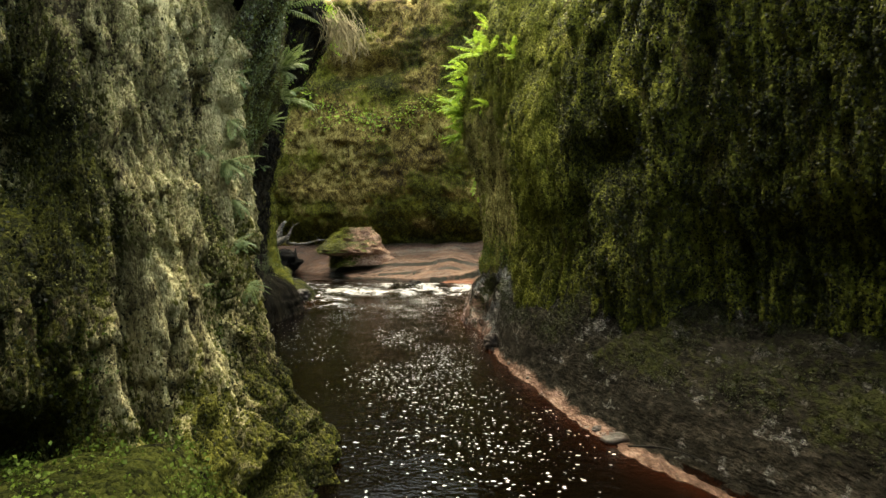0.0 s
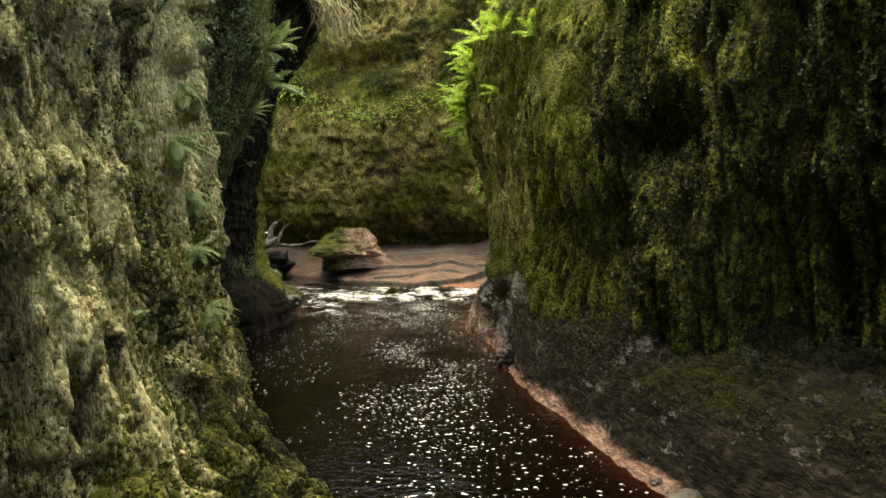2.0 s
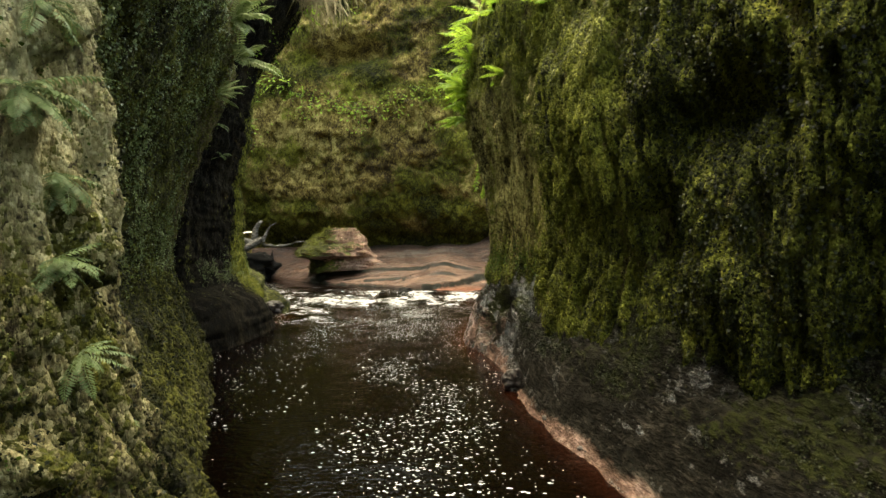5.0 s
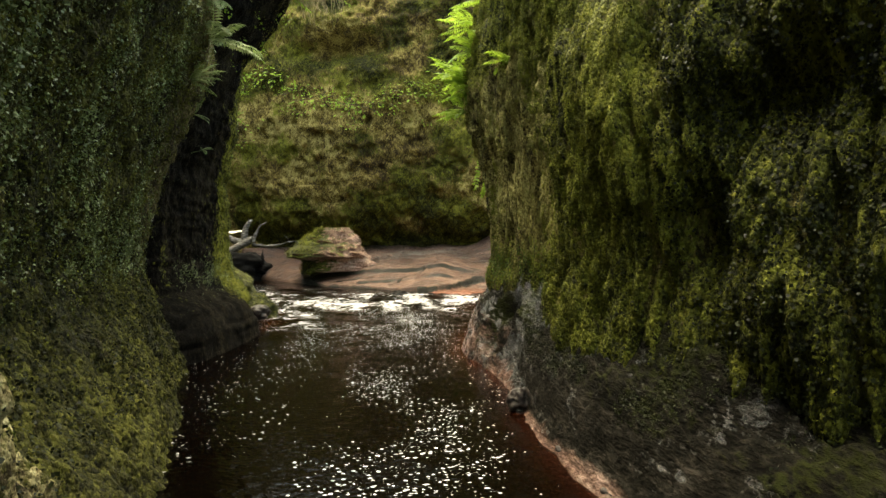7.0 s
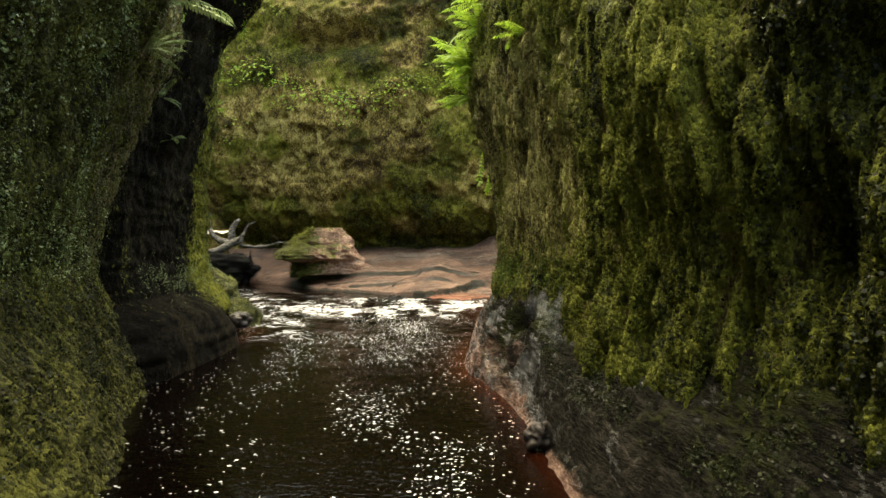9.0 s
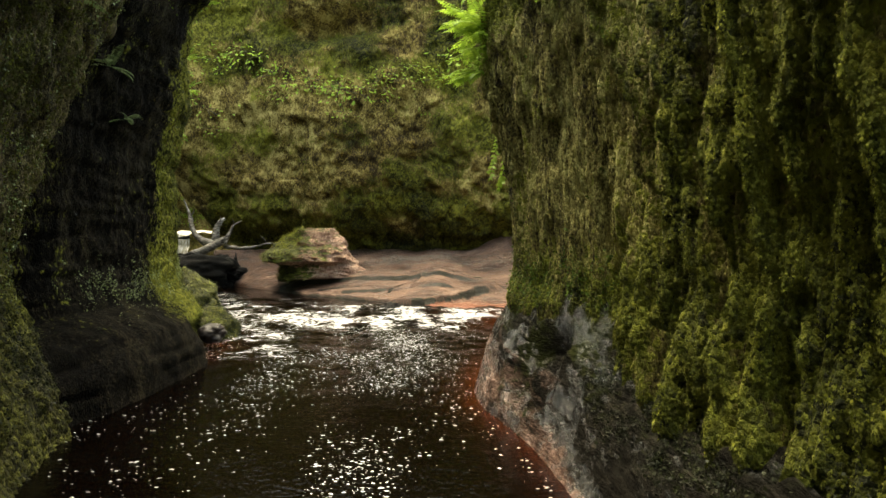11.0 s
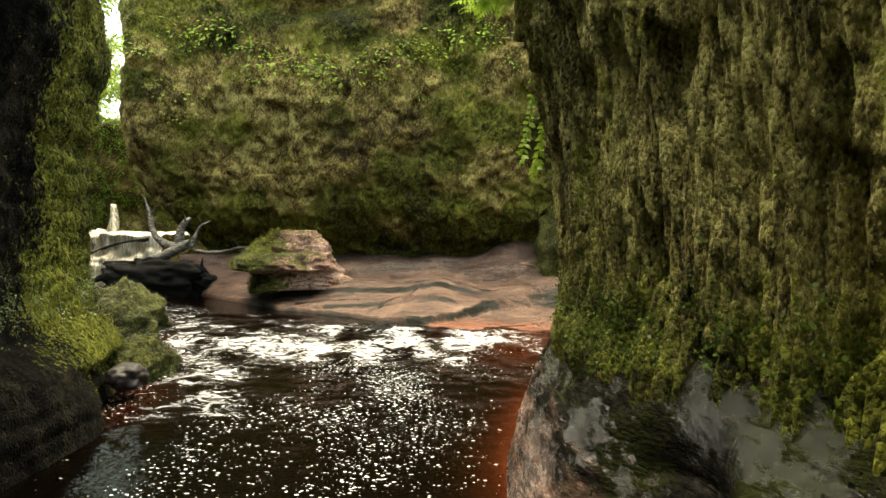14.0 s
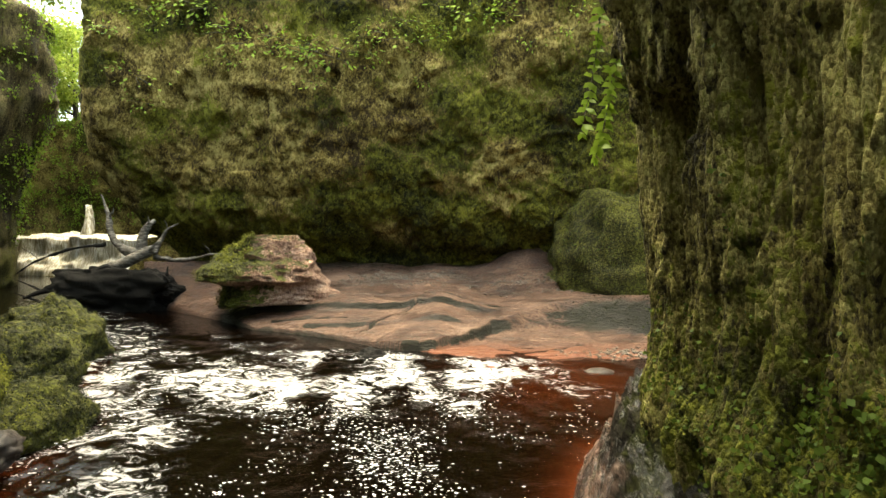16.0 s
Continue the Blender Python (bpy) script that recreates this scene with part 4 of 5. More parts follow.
z = low * (1 - up) + tier * up + 0.05 * (fbm(flat * (5, 8, 1), 4, 163) - 0.5) + 0.025 * (np.abs(2 * vnoise(flat * (3, 9, 1), 174) - 1) - 0.5)
z -= 0.04 * step(edge + 0.10, y, y + 0.08) * up
z += 0.45 * bump_at(x, y, 1.75, 19.9, 0.8, 0.6) + 0.12 * bump_at(x, y, -3.3, 18.4, 1.1, 0.6) + 0.12 * bump_at(x, y, 2.6, 17.5, 0.9, 0.35)
for (x0, y0), (x1, y1) in (((-2.2, 18.2), (1.0, 17.6)), ((-1.5, 16.5), (-0.6, 17.6)), ((0.5, 15.5), (1.9, 16.3)), ((-3.0, 17.5), (-1.7, 17.1)), ((-0.4, 18.0), (1.6, 18.7))):
    k = np.clip((x - x0) / (x1 - x0), 0, 1)
    line = y0 + (y1 - y0) * k + 0.5 * wob
    z -= 0.10 * np.exp(-((y - line) / 0.035) ** 2) * (x > x0) * (x < x1)
co = np.stack([x, y, z], 1)
me = grid_mesh("slab", co, rows, cols)
slope = np.abs(np.gradient(z.reshape(rows, cols), axis=0)).ravel()
wet_red = (1 - up) * step(16.6, y, y + 1.0)
# steep faces and cracks take this dark tone, as wet moss and shade
weights(me, moss=0.10 + 40 * np.clip(slope - 0.013, 0, 0.016) * step(18.5, y, y + 1.0) + 0.30 * step(y, 19.2, 20.2) + 0.65 * bump_at(x, y, -3.9, 17.9, 0.7, 0.45) + 0.5 * bump_at(x, y, 2.7, 17.25, 1.1, 0.30) + 0.5 * (fbm(flat * 1.4, 3, 164) - 0.5), washed=wet_red)
structure("slab", me, SLAB_MAT, "bare layered red sandstone slab, edges dark with wet moss and painted shade", "rock slab")
SLAB_CO = co
nor = grid_normals(co, rows, cols)
nor *= np.sign(nor[:, 2:3] + 1e-9)
scatter("moss", co, nor, rows, cols, np.clip(bump_at(x, y, -3.9, 17.9, 0.6, 0.4) + 1.4 * bump_at(x, y, 2.7, 17.3, 0.9, 0.3) + 0.5 * step(y, 19.6, 20.3) - 0.15, 0, 1) * up * step(x, -6, -5), 16000, 0.018, LEAF_DIM, "dark green moss on the ledges of the slab", 0.1, 0.8, 63, 1.2)


def slab_z(px, py):
    return SLAB_CO[np.argmin((SLAB_CO[:, 0] - px) ** 2 + (SLAB_CO[:, 1] - py) ** 2), 2]


# gravel left in the hollows of the slab
rng = np.random.default_rng(17)
lump = np.array([(1, 0, 0), (0, 1, 0), (-1, 0, 0), (0, -1, 0), (0, 0, 0.7), (0, 0, -0.5)])
tri = np.array([(0, 1, 4), (1, 2, 4), (2, 3, 4), (3, 0, 4), (1, 0, 5), (2, 1, 5), (3, 2, 5), (0, 3, 5)])
gx = np.r_[rng.normal(-1.0, 0.8, 900), rng.normal(2.6, 0.5, 500), rng.normal(1.6, 0.9, 400)]
gy = np.r_[rng.normal(19.2, 0.28, 900), rng.normal(15.7, 0.16, 500), rng.normal(18.7, 0.25, 400)]
keep = (gx > -2.2) & (gx < 4.0)
gx, gy = gx[keep], gy[keep]
gz = np.array([slab_z(u, v) for u, v in zip(gx, gy)])
r = rng.uniform(0.010, 0.035, (len(gx), 1, 1))
q = np.stack([gx, gy, gz + 0.006], 1)[:, None] + r * lump[None] * rng.uniform(0.6, 1.3, (len(gx), 6, 1))
me = raw_mesh("gravel", q.reshape(-1, 3), (tri[None] + 6 * np.arange(len(gx))[:, None, None]).reshape(-1, 3))
me.materials.append(GRAVEL)
tagged(new("gravel", me), "grey gravel lying in hollows of the red slab", "gravel", kind="stuff")

# ---- stream ----
ys = np.r_[np.linspace(-3, 2.3, 20, endpoint=False), np.linspace(2.3, 17, 500, endpoint=False), np.linspace(17, 28.6, 90)]
LX = np.interp(ys, [-3, 2, 3, 4, 5, 6.8, 8.5, 10, 12.8, 13.6, 16, 20, 24, 27.6], [-2, -1.2, -0.85, -1.3, -1.8, -2.7, -3.9, -3.4, -3.6, -4.4, -6.2, -10.5, -13.5, -15.5])
RX = np.interp(ys, [-3, 1, 3, 5, 7, 10, 11.5, 12.5, 13.5, 17, 20, 24, 27.6], [3, 2.6, 2.0, 1.3, 1.0, 0.75, 1.2, 2.5, 4.5, 4.5, -3.0, -7.2, -7.6])
cols, rows = 210, len(ys)
k = np.linspace(0, 1, cols)
co = np.stack([LX[:, None] * (1 - k) + RX[:, None] * k, np.repeat(ys[:, None], cols, 1), np.repeat(np.interp(ys, [0, 13.4, 15.4, 20, 28.6], [0, 0, 0.10, 0.15, 0.26])[:, None], cols, 1)], -1).reshape(-1, 3)
x, y, z = co.T.copy()


def near_line(px, py, line):
    """Distance of places to a bent line."""
    best = np.full(px.shape, 1e9)
    for (x0, y0), (x1, y1) in zip(line[:-1], line[1:]):
        f = np.clip(((px - x0) * (x1 - x0) + (py - y0) * (y1 - y0)) / ((x1 - x0) ** 2 + (y1 - y0) ** 2), 0, 1)
        best = np.minimum(best, np.hypot(px - x0 - f * (x1 - x0), py - y0 - f * (y1 - y0)))
    return best


RAPID = [(-9.5, 24.0), (-6.9, 18.6), (-4.7, 16.2), (-3.2, 14.3), (-1.8, 13.9), (-0.5, 14.4), (0.3, 15.0)]
RACE = [(-8.0, 20.5), (-6.3, 18.4), (-4.6, 16.9), (-2.8, 16.0), (-1.0, 15.2)]
SPILL = [(-4.4, 15.0), (-3.5, 13.6), (-2.9, 12.4), (-2.3, 11.2)]
quick = np.maximum(np.maximum(np.exp(-(near_line(x, y, RAPID) / 1.0) ** 2), 0.85 * np.exp(-(near_line(x, y, SPILL) / 0.75) ** 2)), 0.9 * np.exp(-(near_line(x, y, RACE) / 0.9) ** 2))
after = step(y, 9.0, 13.0) * step(16.0, y, y + 0.8)
chop = 0.5 * (fbm(co * (7, 5, 1), 3, 171) - 0.5) + 0.5 * (vnoise(co * (2.2, 3.0, 1), 175) - 0.5)
co[:, 2] += chop * (0.014 + 0.045 * after + 0.06 * quick) + 0.05 * quick * (fbm(co * (1.6, 2.4, 1), 3, 177) - 0.4)
near_right = near_line(x, y, SHORE)
LEFT_SHORE = [(-0.5, 3.0), (-0.86, 4.0), (-1.2, 4.7), (-1.45, 5.5), (-2.15, 6.75), (-3.2, 8.6), (-3.05, 9.7), (-2.85, 10.7), (-3.0, 11.5), (-3.35, 12.7), (-3.8, 13.6), (-5.2, 15.9)]
near_left = near_line(x, y, LEFT_SHORE)
shallow = 0.8 * np.exp(-near_right / 0.11) * (0.2 + 0.8 * step(y, 7.0, 9.5)) + 0.35 * np.exp(-near_left / 0.16) * step(y, 10, 11.5) + 0.35 * bump_at(x, y, 1.3, 14.6, 1.1, 1.3)
streak = fbm(co * (2.6, 0.8, 1), 3, 181)
froth = 0.37 * quick * np.clip(2.4 * fbm(co * (2.6, 2.6, 1), 3, 183) - 0.35, 0, 1) + 0.30 * after * np.clip(streak * 2.4 - 0.8, 0, 1) * step(near_right, 0.3, 1.2)
me = grid_mesh("water", co, rows, cols)
weights(me, shallow=shallow, froth=froth)
structure("water", me, WATER_MAT, "dark peaty stream with white froth at the rapids", "water")
WATER_CO = co.reshape(rows, cols, 3)

# rock bed under the stream and the walls
u, v = np.meshgrid(np.linspace(-30, 14, 60), np.linspace(-10, 46, 60))
co = np.stack([u, v, -0.75 + 0.1 * fbm(np.stack([u, v, u * 0], -1).reshape(-1, 3) * 0.7, 3, 186).reshape(u.shape)], -1).reshape(-1, 3)
me = grid_mesh("ground", co, 60, 60)
weights(me, moss=np.full(len(co), 0.3))
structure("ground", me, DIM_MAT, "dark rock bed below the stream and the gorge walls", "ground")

# drifting flecks of foam
rng = np.random.default_rng(5)
fy = 2.4 + 11.8 * rng.random(60000) ** 0.65
fx = rng.uniform(-3.6, 1.2, 60000)
lo, hi = np.interp(fy, ys, LX), np.interp(fy, [y for _, y in SHORE], [x for x, _ in SHORE])
p = np.stack([fx, fy, fx * 0], 1)
keep = (fx > lo + 0.25) & (fx < hi - 0.06) & (rng.random(60000) < np.clip(2.4 * fbm(p * (1.6, 0.9, 1), 4, 191) - 0.8, 0.05, 1) ** 1.3)
flow = np.exp(-((fx - np.interp(fy, [2, 5, 8, 11, 14], [0.5, 0.1, -0.6, -1.0, -1.4])) / np.interp(fy, [2, 8, 14], [0.9, 0.9, 1.5])) ** 2)
keep &= rng.random(60000) < 0.3 + 0.7 * flow
p = p[keep][:9500]
m = len(p)
ang = np.linspace(0, 2 * np.pi, 7, endpoint=False)[None] + rng.normal(0, 0.2, (m, 7))
rad = (0.002 + 0.007 * rng.random((m, 1)) ** 2.5) * (1 + 0.1 * step(p[:, 1:2], 9, 12)) * (0.6 + 0.8 * rng.random((m, 7)))
q = np.stack([p[:, :1] + rad * np.cos(ang) * 1.6, p[:, 1:2] + rad * np.sin(ang), np.repeat(0.009 + 0.02 * step(p[:, 1:2], 10, 13.5), 7, 1)], -1)
me = raw_mesh("foam", q.reshape(-1, 3), np.arange(7 * m).reshape(-1, 7))
me.materials.append(FOAM_MAT)
tagged(new("foam", me), "small white foam flecks drifting on dark water", "foam", kind="stuff")


# ---- stones ----
def boulder_shape(co):
    """A cap that runs out to a tip over a hollow on one side and slopes to the ground on the other."""
    x, y, z = co.T
    r = np.maximum(np.hypot(x, y), 1e-4)
    rise = [-1, -0.55, -0.42, -0.28, -0.1, 0.2, 0.55, 0.85, 1.0]
    tip = np.interp(z, rise, [0.70, 0.66, 0.68, 1.14, 1.08, 0.86, 0.62, 0.46, 0.38])
    slope = np.interp(z, rise, [1.15, 1.0, 0.94, 0.88, 0.80, 0.68, 0.56, 0.48, 0.42])
    deep = np.interp(z, rise, [0.90, 0.84, 0.84, 1.06, 1.0, 0.88, 0.72, 0.60, 0.50])
    bed = 1 + 0.09 * (np.round(5 * vnoise(co * (0.8, 0.8, 7), 205)) / 5 - 0.5) * (0.3 + 0.7 * (x > -0.2))
    return np.stack([x / r * np.where(x < 0, tip, slope) * bed, y / r * deep * bed, z], 1)


def stone(name, at, size, mat, label, category="boulder", shape=None, rough=0.25, subdiv=4, seed=0, turn=0, group="", green=0.35, sideways=0.0):
    me = rock_mesh(name, np.array(size), shape, rough, subdiv, seed, green, sideways)
    me.materials.append(mat)
    ob = new(name, me)
    ob.matrix_world = pose(*at, 0, 0, turn)
    return tagged(ob, label, category, group)


def cushions(ob, count, size, mat, seed, least=0.2, limit=99.0):
    """Moss leaves over the upper side of a stone, as a part of it."""
    me = ob.data
    n = len(me.vertices)
    co, no = np.empty(n * 3), np.empty(n * 3)
    me.vertices.foreach_get("co", co)
    me.vertices.foreach_get("normal", no)
    co, no = co.reshape(-1, 3), no.reshape(-1, 3)
    rng = np.random.default_rng(seed)
    ok = np.flatnonzero((no[:, 2] > least) & (co[:, 0] < limit) & (fbm(co * 3, 3, seed) > 0.42))
    j = np.repeat(rng.choice(ok, count // 8 + 1), 8)[:count]
    nj = no[j]
    c = co[j] + rng.normal(0, size * 1.3, (count, 3)) + nj * size * rng.random((count, 1))
    w = rng.normal(0, 0.7, (count, 3)) + nj * 0.5 + (0, 0, -0.3)
    w /= np.linalg.norm(w, axis=1, keepdims=True)
    sd = np.cross(w, nj + rng.normal(0, 0.3, (count, 3)))
    sd /= np.maximum(np.linalg.norm(sd, axis=1, keepdims=True), 1e-6)
    s = size * rng.uniform(0.6, 1.3, (count, 1))
    q = np.stack([c, c + w * s * 0.6 + sd * s * 0.45, c + w * s * 1.2, c + w * s * 0.6 - sd * s * 0.45], 1)
    tagged(part("moss", raw_mesh("moss", q.reshape(-1, 3), np.arange(4 * count).reshape(-1, 4)), mat, ob), "green moss cushions", kind="stuff")


BOULDER = stone("boulder", (-3.27, 18.2, 1.07), (1.09, 0.77, 0.58), STONE_MAT, "flat-topped mossy red sandstone boulder resting on the slab", "boulder", boulder_shape, 0.36, 6, 3, green=0.4, sideways=0.6)
MOUND = stone("mossy_mound", (4.1, 19.1, 0.9), (2.2, 1.3, 2.3), MID_MAT, "rounded rock mound fully covered in green moss", "mound", None, 0.35, 6, 9, green=0.9)
ROCK_A = stone("mossy_rock", (-5.0, 15.0, 0.2), (0.6, 0.7, 0.6), STONE_MAT, "dark moss-covered rock at the stream's edge", "rock", None, 0.5, 5, 12, green=0.85)
ROCK_B = stone("mossy_rock", (-3.5, 12.4, 0.1), (0.4, 0.55, 0.3), STONE_MAT, "mossy rock beside the rapids at the foot of the wall", "rock", None, 0.5, 5, 14, green=0.85)
ROCK_C = stone("mossy_rock", (-4.55, 13.8, 0.15), (0.55, 0.7, 0.5), STONE_MAT, "low moss-covered rock beside the rapids", "rock", None, 0.5, 5, 16, green=0.85)
stone("river_stone", (-3.08, 11.55, 0.2), (0.17, 0.18, 0.12), PEBBLE, "dark wet stone lying at the mossy foot", "stone", None, 0.7, 4, 18)
stone("river_stone", (-1.15, 15.4, 0.08), (0.20, 0.16, 0.12), WOOD_DARK, "small black wet stone in the rapids", "stone", None, 0.7, 4, 20)
stone("river_stone", (1.7, 14.9, 0.03), (0.22, 0.15, 0.08), PEBBLE, "flat dark stone lying in the shallows", "stone", None, 0.3, 3, 22)
stone("river_stone", (0.55, 6.95, 0.10), (0.09, 0.08, 0.09), PEBBLE, "dark wet stone on the bank's edge", "stone", None, 0.8, 4, 24)
for k, (px, py, size) in enumerate(((1.22, 3.86, 0.06), (1.14, 4.05, 0.03), (0.86, 5.45, 0.05), (0.72, 6.05, 0.04))):
    stone("river_stone", (px, py, 0.02), (size * 1.5, size, size * 0.6), PEBBLE, "small dark wet stone on the washed bank edge", "stone", None, 0.8, 3, 60 + k, 40 * k, "stones on the bank's edge")

cushions(BOULDER, 7000, 0.022, LEAF_MOSS, 1, 0.15, 0.0)
cushions(MOUND, 24000, 0.011, LEAF_CLOVER, 2, -0.3)
cushions(MOUND, 40000, 0.014, LEAF_DIM, 22, -0.3)
for k, ob in enumerate((ROCK_A, ROCK_B, ROCK_C)):
    cushions(ob, 10000, 0.012, LEAF_DIM, 3 + k, -0.2)
    cushions(ob, 900, 0.010, LEAF_MOSS, 13 + k, 0.4)

# ---- uprooted stump ----
stump = tagged(new("tree_stump"), "black wet uprooted stump with bleached grey roots in the stream", "stump")
stump.location = (-6.65, 19.5, 0.1)


def plate_shape(co):
    """A blocky mass with a ragged upper edge."""
    x, y, z = co.T
    r = np.maximum((np.abs(x) ** 4 + np.abs(z) ** 4) ** 0.25, 0.35)
    tooth = 1 + 0.6 * (vnoise(co * (5, 3, 1.2) + 3, 33) - 0.5)
    return np.stack([x / r * 0.98, y, z / r * tooth], 1)


me = rock_mesh("root_plate", np.array((1.02, 0.5, 0.45)), plate_shape, 0.6, 6, 31)
me.transform(Matrix.Translation((0, 0, 0.4)))
part("root_plate", me, WOOD_DARK, stump, "black wet mass of roots and soil")
STUMP_ROOTS = [("trunk", WOOD_GREY, [(-0.25, -0.32, 0.78), (0.22, -0.28, 0.98), (0.6, -0.15, 1.2), (0.76, -0.05, 1.32)], [0.08, 0.11, 0.11, 0.07]),
               ("root", WOOD_GREY, [(0.53, -0.15, 1.18), (0.18, -0.12, 1.25), (-0.09, -0.1, 1.5), (-0.22, 0, 1.89), (-0.42, 0.1, 2.34)], [0.11, 0.09, 0.07, 0.05, 0.014]),
               ("root", WOOD_GREY, [(0.5, -0.12, 1.2), (0.53, -0.1, 1.55), (0.60, -0.1, 1.72), (0.70, 0, 1.86)], [0.11, 0.08, 0.06, 0.045]),
               ("root", WOOD_GREY, [(0.75, -0.1, 1.2), (0.85, 0, 1.5), (0.95, 0, 1.68), (1.12, 0.1, 1.8)], [0.06, 0.045, 0.035, 0.012]),
               ("root", WOOD_GREY, [(0.7, 0, 1.12), (1.25, -0.05, 1.06), (1.5, 0.1, 1.12), (1.8, 0.1, 1.2), (2.15, 0.1, 1.19)], [0.055, 0.04, 0.032, 0.025, 0.01]),
               ("root", WOOD_DARK, [(-0.1, -0.3, 1.36), (-0.73, -0.4, 1.24), (-1.24, -0.5, 1.02), (-1.68, -0.5, 0.74)], [0.035, 0.028, 0.02, 0.008]),
               ("root", WOOD_DARK, [(0.85, -0.2, 0.6), (1.08, -0.3, 0.72), (1.12, -0.3, 0.95)], [0.06, 0.04, 0.015]),
               ("root", WOOD_DARK, [(-0.85, -0.3, 0.5), (-1.15, -0.5, 0.42), (-1.45, -0.6, 0.28)], [0.1, 0.06, 0.02]),
               ("root", WOOD_DARK, [(-0.9, -0.2, 0.2), (-1.15, -0.4, 0.16), (-1.35, -0.4, 0.05)], [0.1, 0.07, 0.03])]
for k, (name, mat, pts, rad) in enumerate(STUMP_ROOTS):
    limb = part(name, tube(pts, rad, 9, 0.06, k), mat, stump, "bleached grey driftwood" if mat is WOOD_GREY else "")
    base, out = np.array(pts[-2]), np.array([0.25 - 0.1 * k, -0.1, 0.22])
    part("rootlet", tube([tuple(base), tuple(base + out * 0.5 + (0.03, 0, 0)), tuple(base + out)], [rad[-2] * 0.5, rad[-2] * 0.35, 0.004], 6, 0.02, k), mat, limb)

# ---- waterfall upstream ----
rows, cols = 60, 60
k, r = np.meshgrid(np.linspace(0, 1, cols), np.linspace(0, 1, rows))
co = np.stack([-15.6 + 5.2 * k, 27.4 + 0.6 * step(r, 0.0, 0.5) + 4.5 * step(r, 0.75, 1.0) + 0.5 * np.sin(k * 5), np.interp(r, [0, 0.05, 0.7, 0.78, 1.0], [0.2, 0.42, 1.46, 1.58, 1.8])], -1).reshape(-1, 3)
co += (fbm(co * (2, 2, 0.8), 3, 201) - 0.5)[:, None] * (0.1, -0.9, 0.3)
structure("water_fall", grid_mesh("water_fall", co, rows, cols), FALL_MAT, "low white waterfall sliding over a ledge", "waterfall")
co = np.stack([-14.9 + (k - 0.5) * (0.2 + 0.35 * r) + 0.25 * np.sin(r * 2), 32.2 - 0.5 * r + 0.15 * np.sin(k * 9), 3.0 - 1.35 * r], -1).reshape(-1, 3)
co += (fbm(co * (4, 4, 1), 3, 203) - 0.5)[:, None] * (0.15, -0.3, 0)
structure("water_fall_upper", grid_mesh("water_fall_upper", co, rows, cols), FALL_MAT, "narrow white upper waterfall", "waterfall")


# ---- plants ----
def frond_mesh(length, width, pairs, droop, seed):
    """A fern frond that rises from its base and arches over: a stalk with pairs of tapering leaflets."""
    rng = np.random.default_rng(seed)
    t = np.linspace(0, 1, pairs)
    spine = np.stack([length * np.sin(t * droop) / droop, 0.03 * length * np.sin(4 * t + seed), length * (0.55 * t - droop * 0.42 * t ** 2)], 1)
    verts, faces = [], []
    for k in range(2, pairs):
        w = width * np.sin(np.pi * min(1, 0.12 + 0.95 * t[k])) ** 0.8
        c = spine[k]
        ahead = spine[k] - spine[k - 1]
        ahead /= np.linalg.norm(ahead)
        for sd in (-1, 1):
            out = np.array([0.35, sd, -0.28 - 0.2 * rng.random()]) + rng.normal(0, 0.06, 3)
            out /= np.linalg.norm(out)
            b = len(verts)
            half = ahead * length / pairs * 0.40
            verts += [c - half * 0.7, c + out * w * 0.5 - half + (0, 0, 0.01), c + out * w, c + out * w * 0.5 + half + (0, 0, 0.01), c + half * 0.7]
            faces.append((b, b + 1, b + 2, b + 3))
            faces.append((b, b + 3, b + 4, b + 4))
    quads = [f for f in faces if len(set(f)) == 4]
    n = len(verts)
    for k in range(pairs - 1):
        a, b = spine[k], spine[k + 1]
        g = 0.008 * length * (1.2 - t[k])
        verts += [a - (0, g, 0), a + (0, g, 0), b + (0, g, 0), b - (0, g, 0)]
        quads.append((n, n + 1, n + 2, n + 3))
        n += 4
    return raw_mesh("frond", np.array(verts), np.array(quads))


FRONDS = {}
for kind, mat in (("bright", LEAF_FERN), ("pale", LEAF_PALE)):
    FRONDS[kind] = [frond_mesh(1.0, 0.17, 20, d, k) for k, d in enumerate((1.0, 1.25, 1.5, 0.8))]
    for me in FRONDS[kind]:
        me.materials.append(mat)


def rooted(at, skin):
    """The place on a wall nearest to a point's y and z."""
    c, n = skin
    j = int(np.argmin((c[:, 1] - at[1]) ** 2 + (c[:, 2] - at[2]) ** 2))
    return tuple(c[j] + n[j] * 0.01)


def fern(at, toward, length, count, kind="bright", label="", seed=0, spread=75, tilt=0):
    """A fern rooted in a wall at a place, facing the direction toward (degrees in plan)."""
    rng = random.Random(seed)
    ob = tagged(new("fern"), label, "fern", "ferns on the walls")
    ob.matrix_world = pose(*at, 0, 0, toward)
    for k in range(count):
        f = new("frond", FRONDS[kind][rng.randrange(4)])
        f.parent = ob
        s = length * rng.uniform(0.65, 1.1)
        f.matrix_basis = pose(0, 0, 0, 0, rng.uniform(-35, 40) + tilt, rng.uniform(-spread, spread)) @ Matrix.Diagonal((s, s, s, 1))
    return ob


BRIGHT = "bright yellow-green fern hanging from the mossy wall"
k = 0
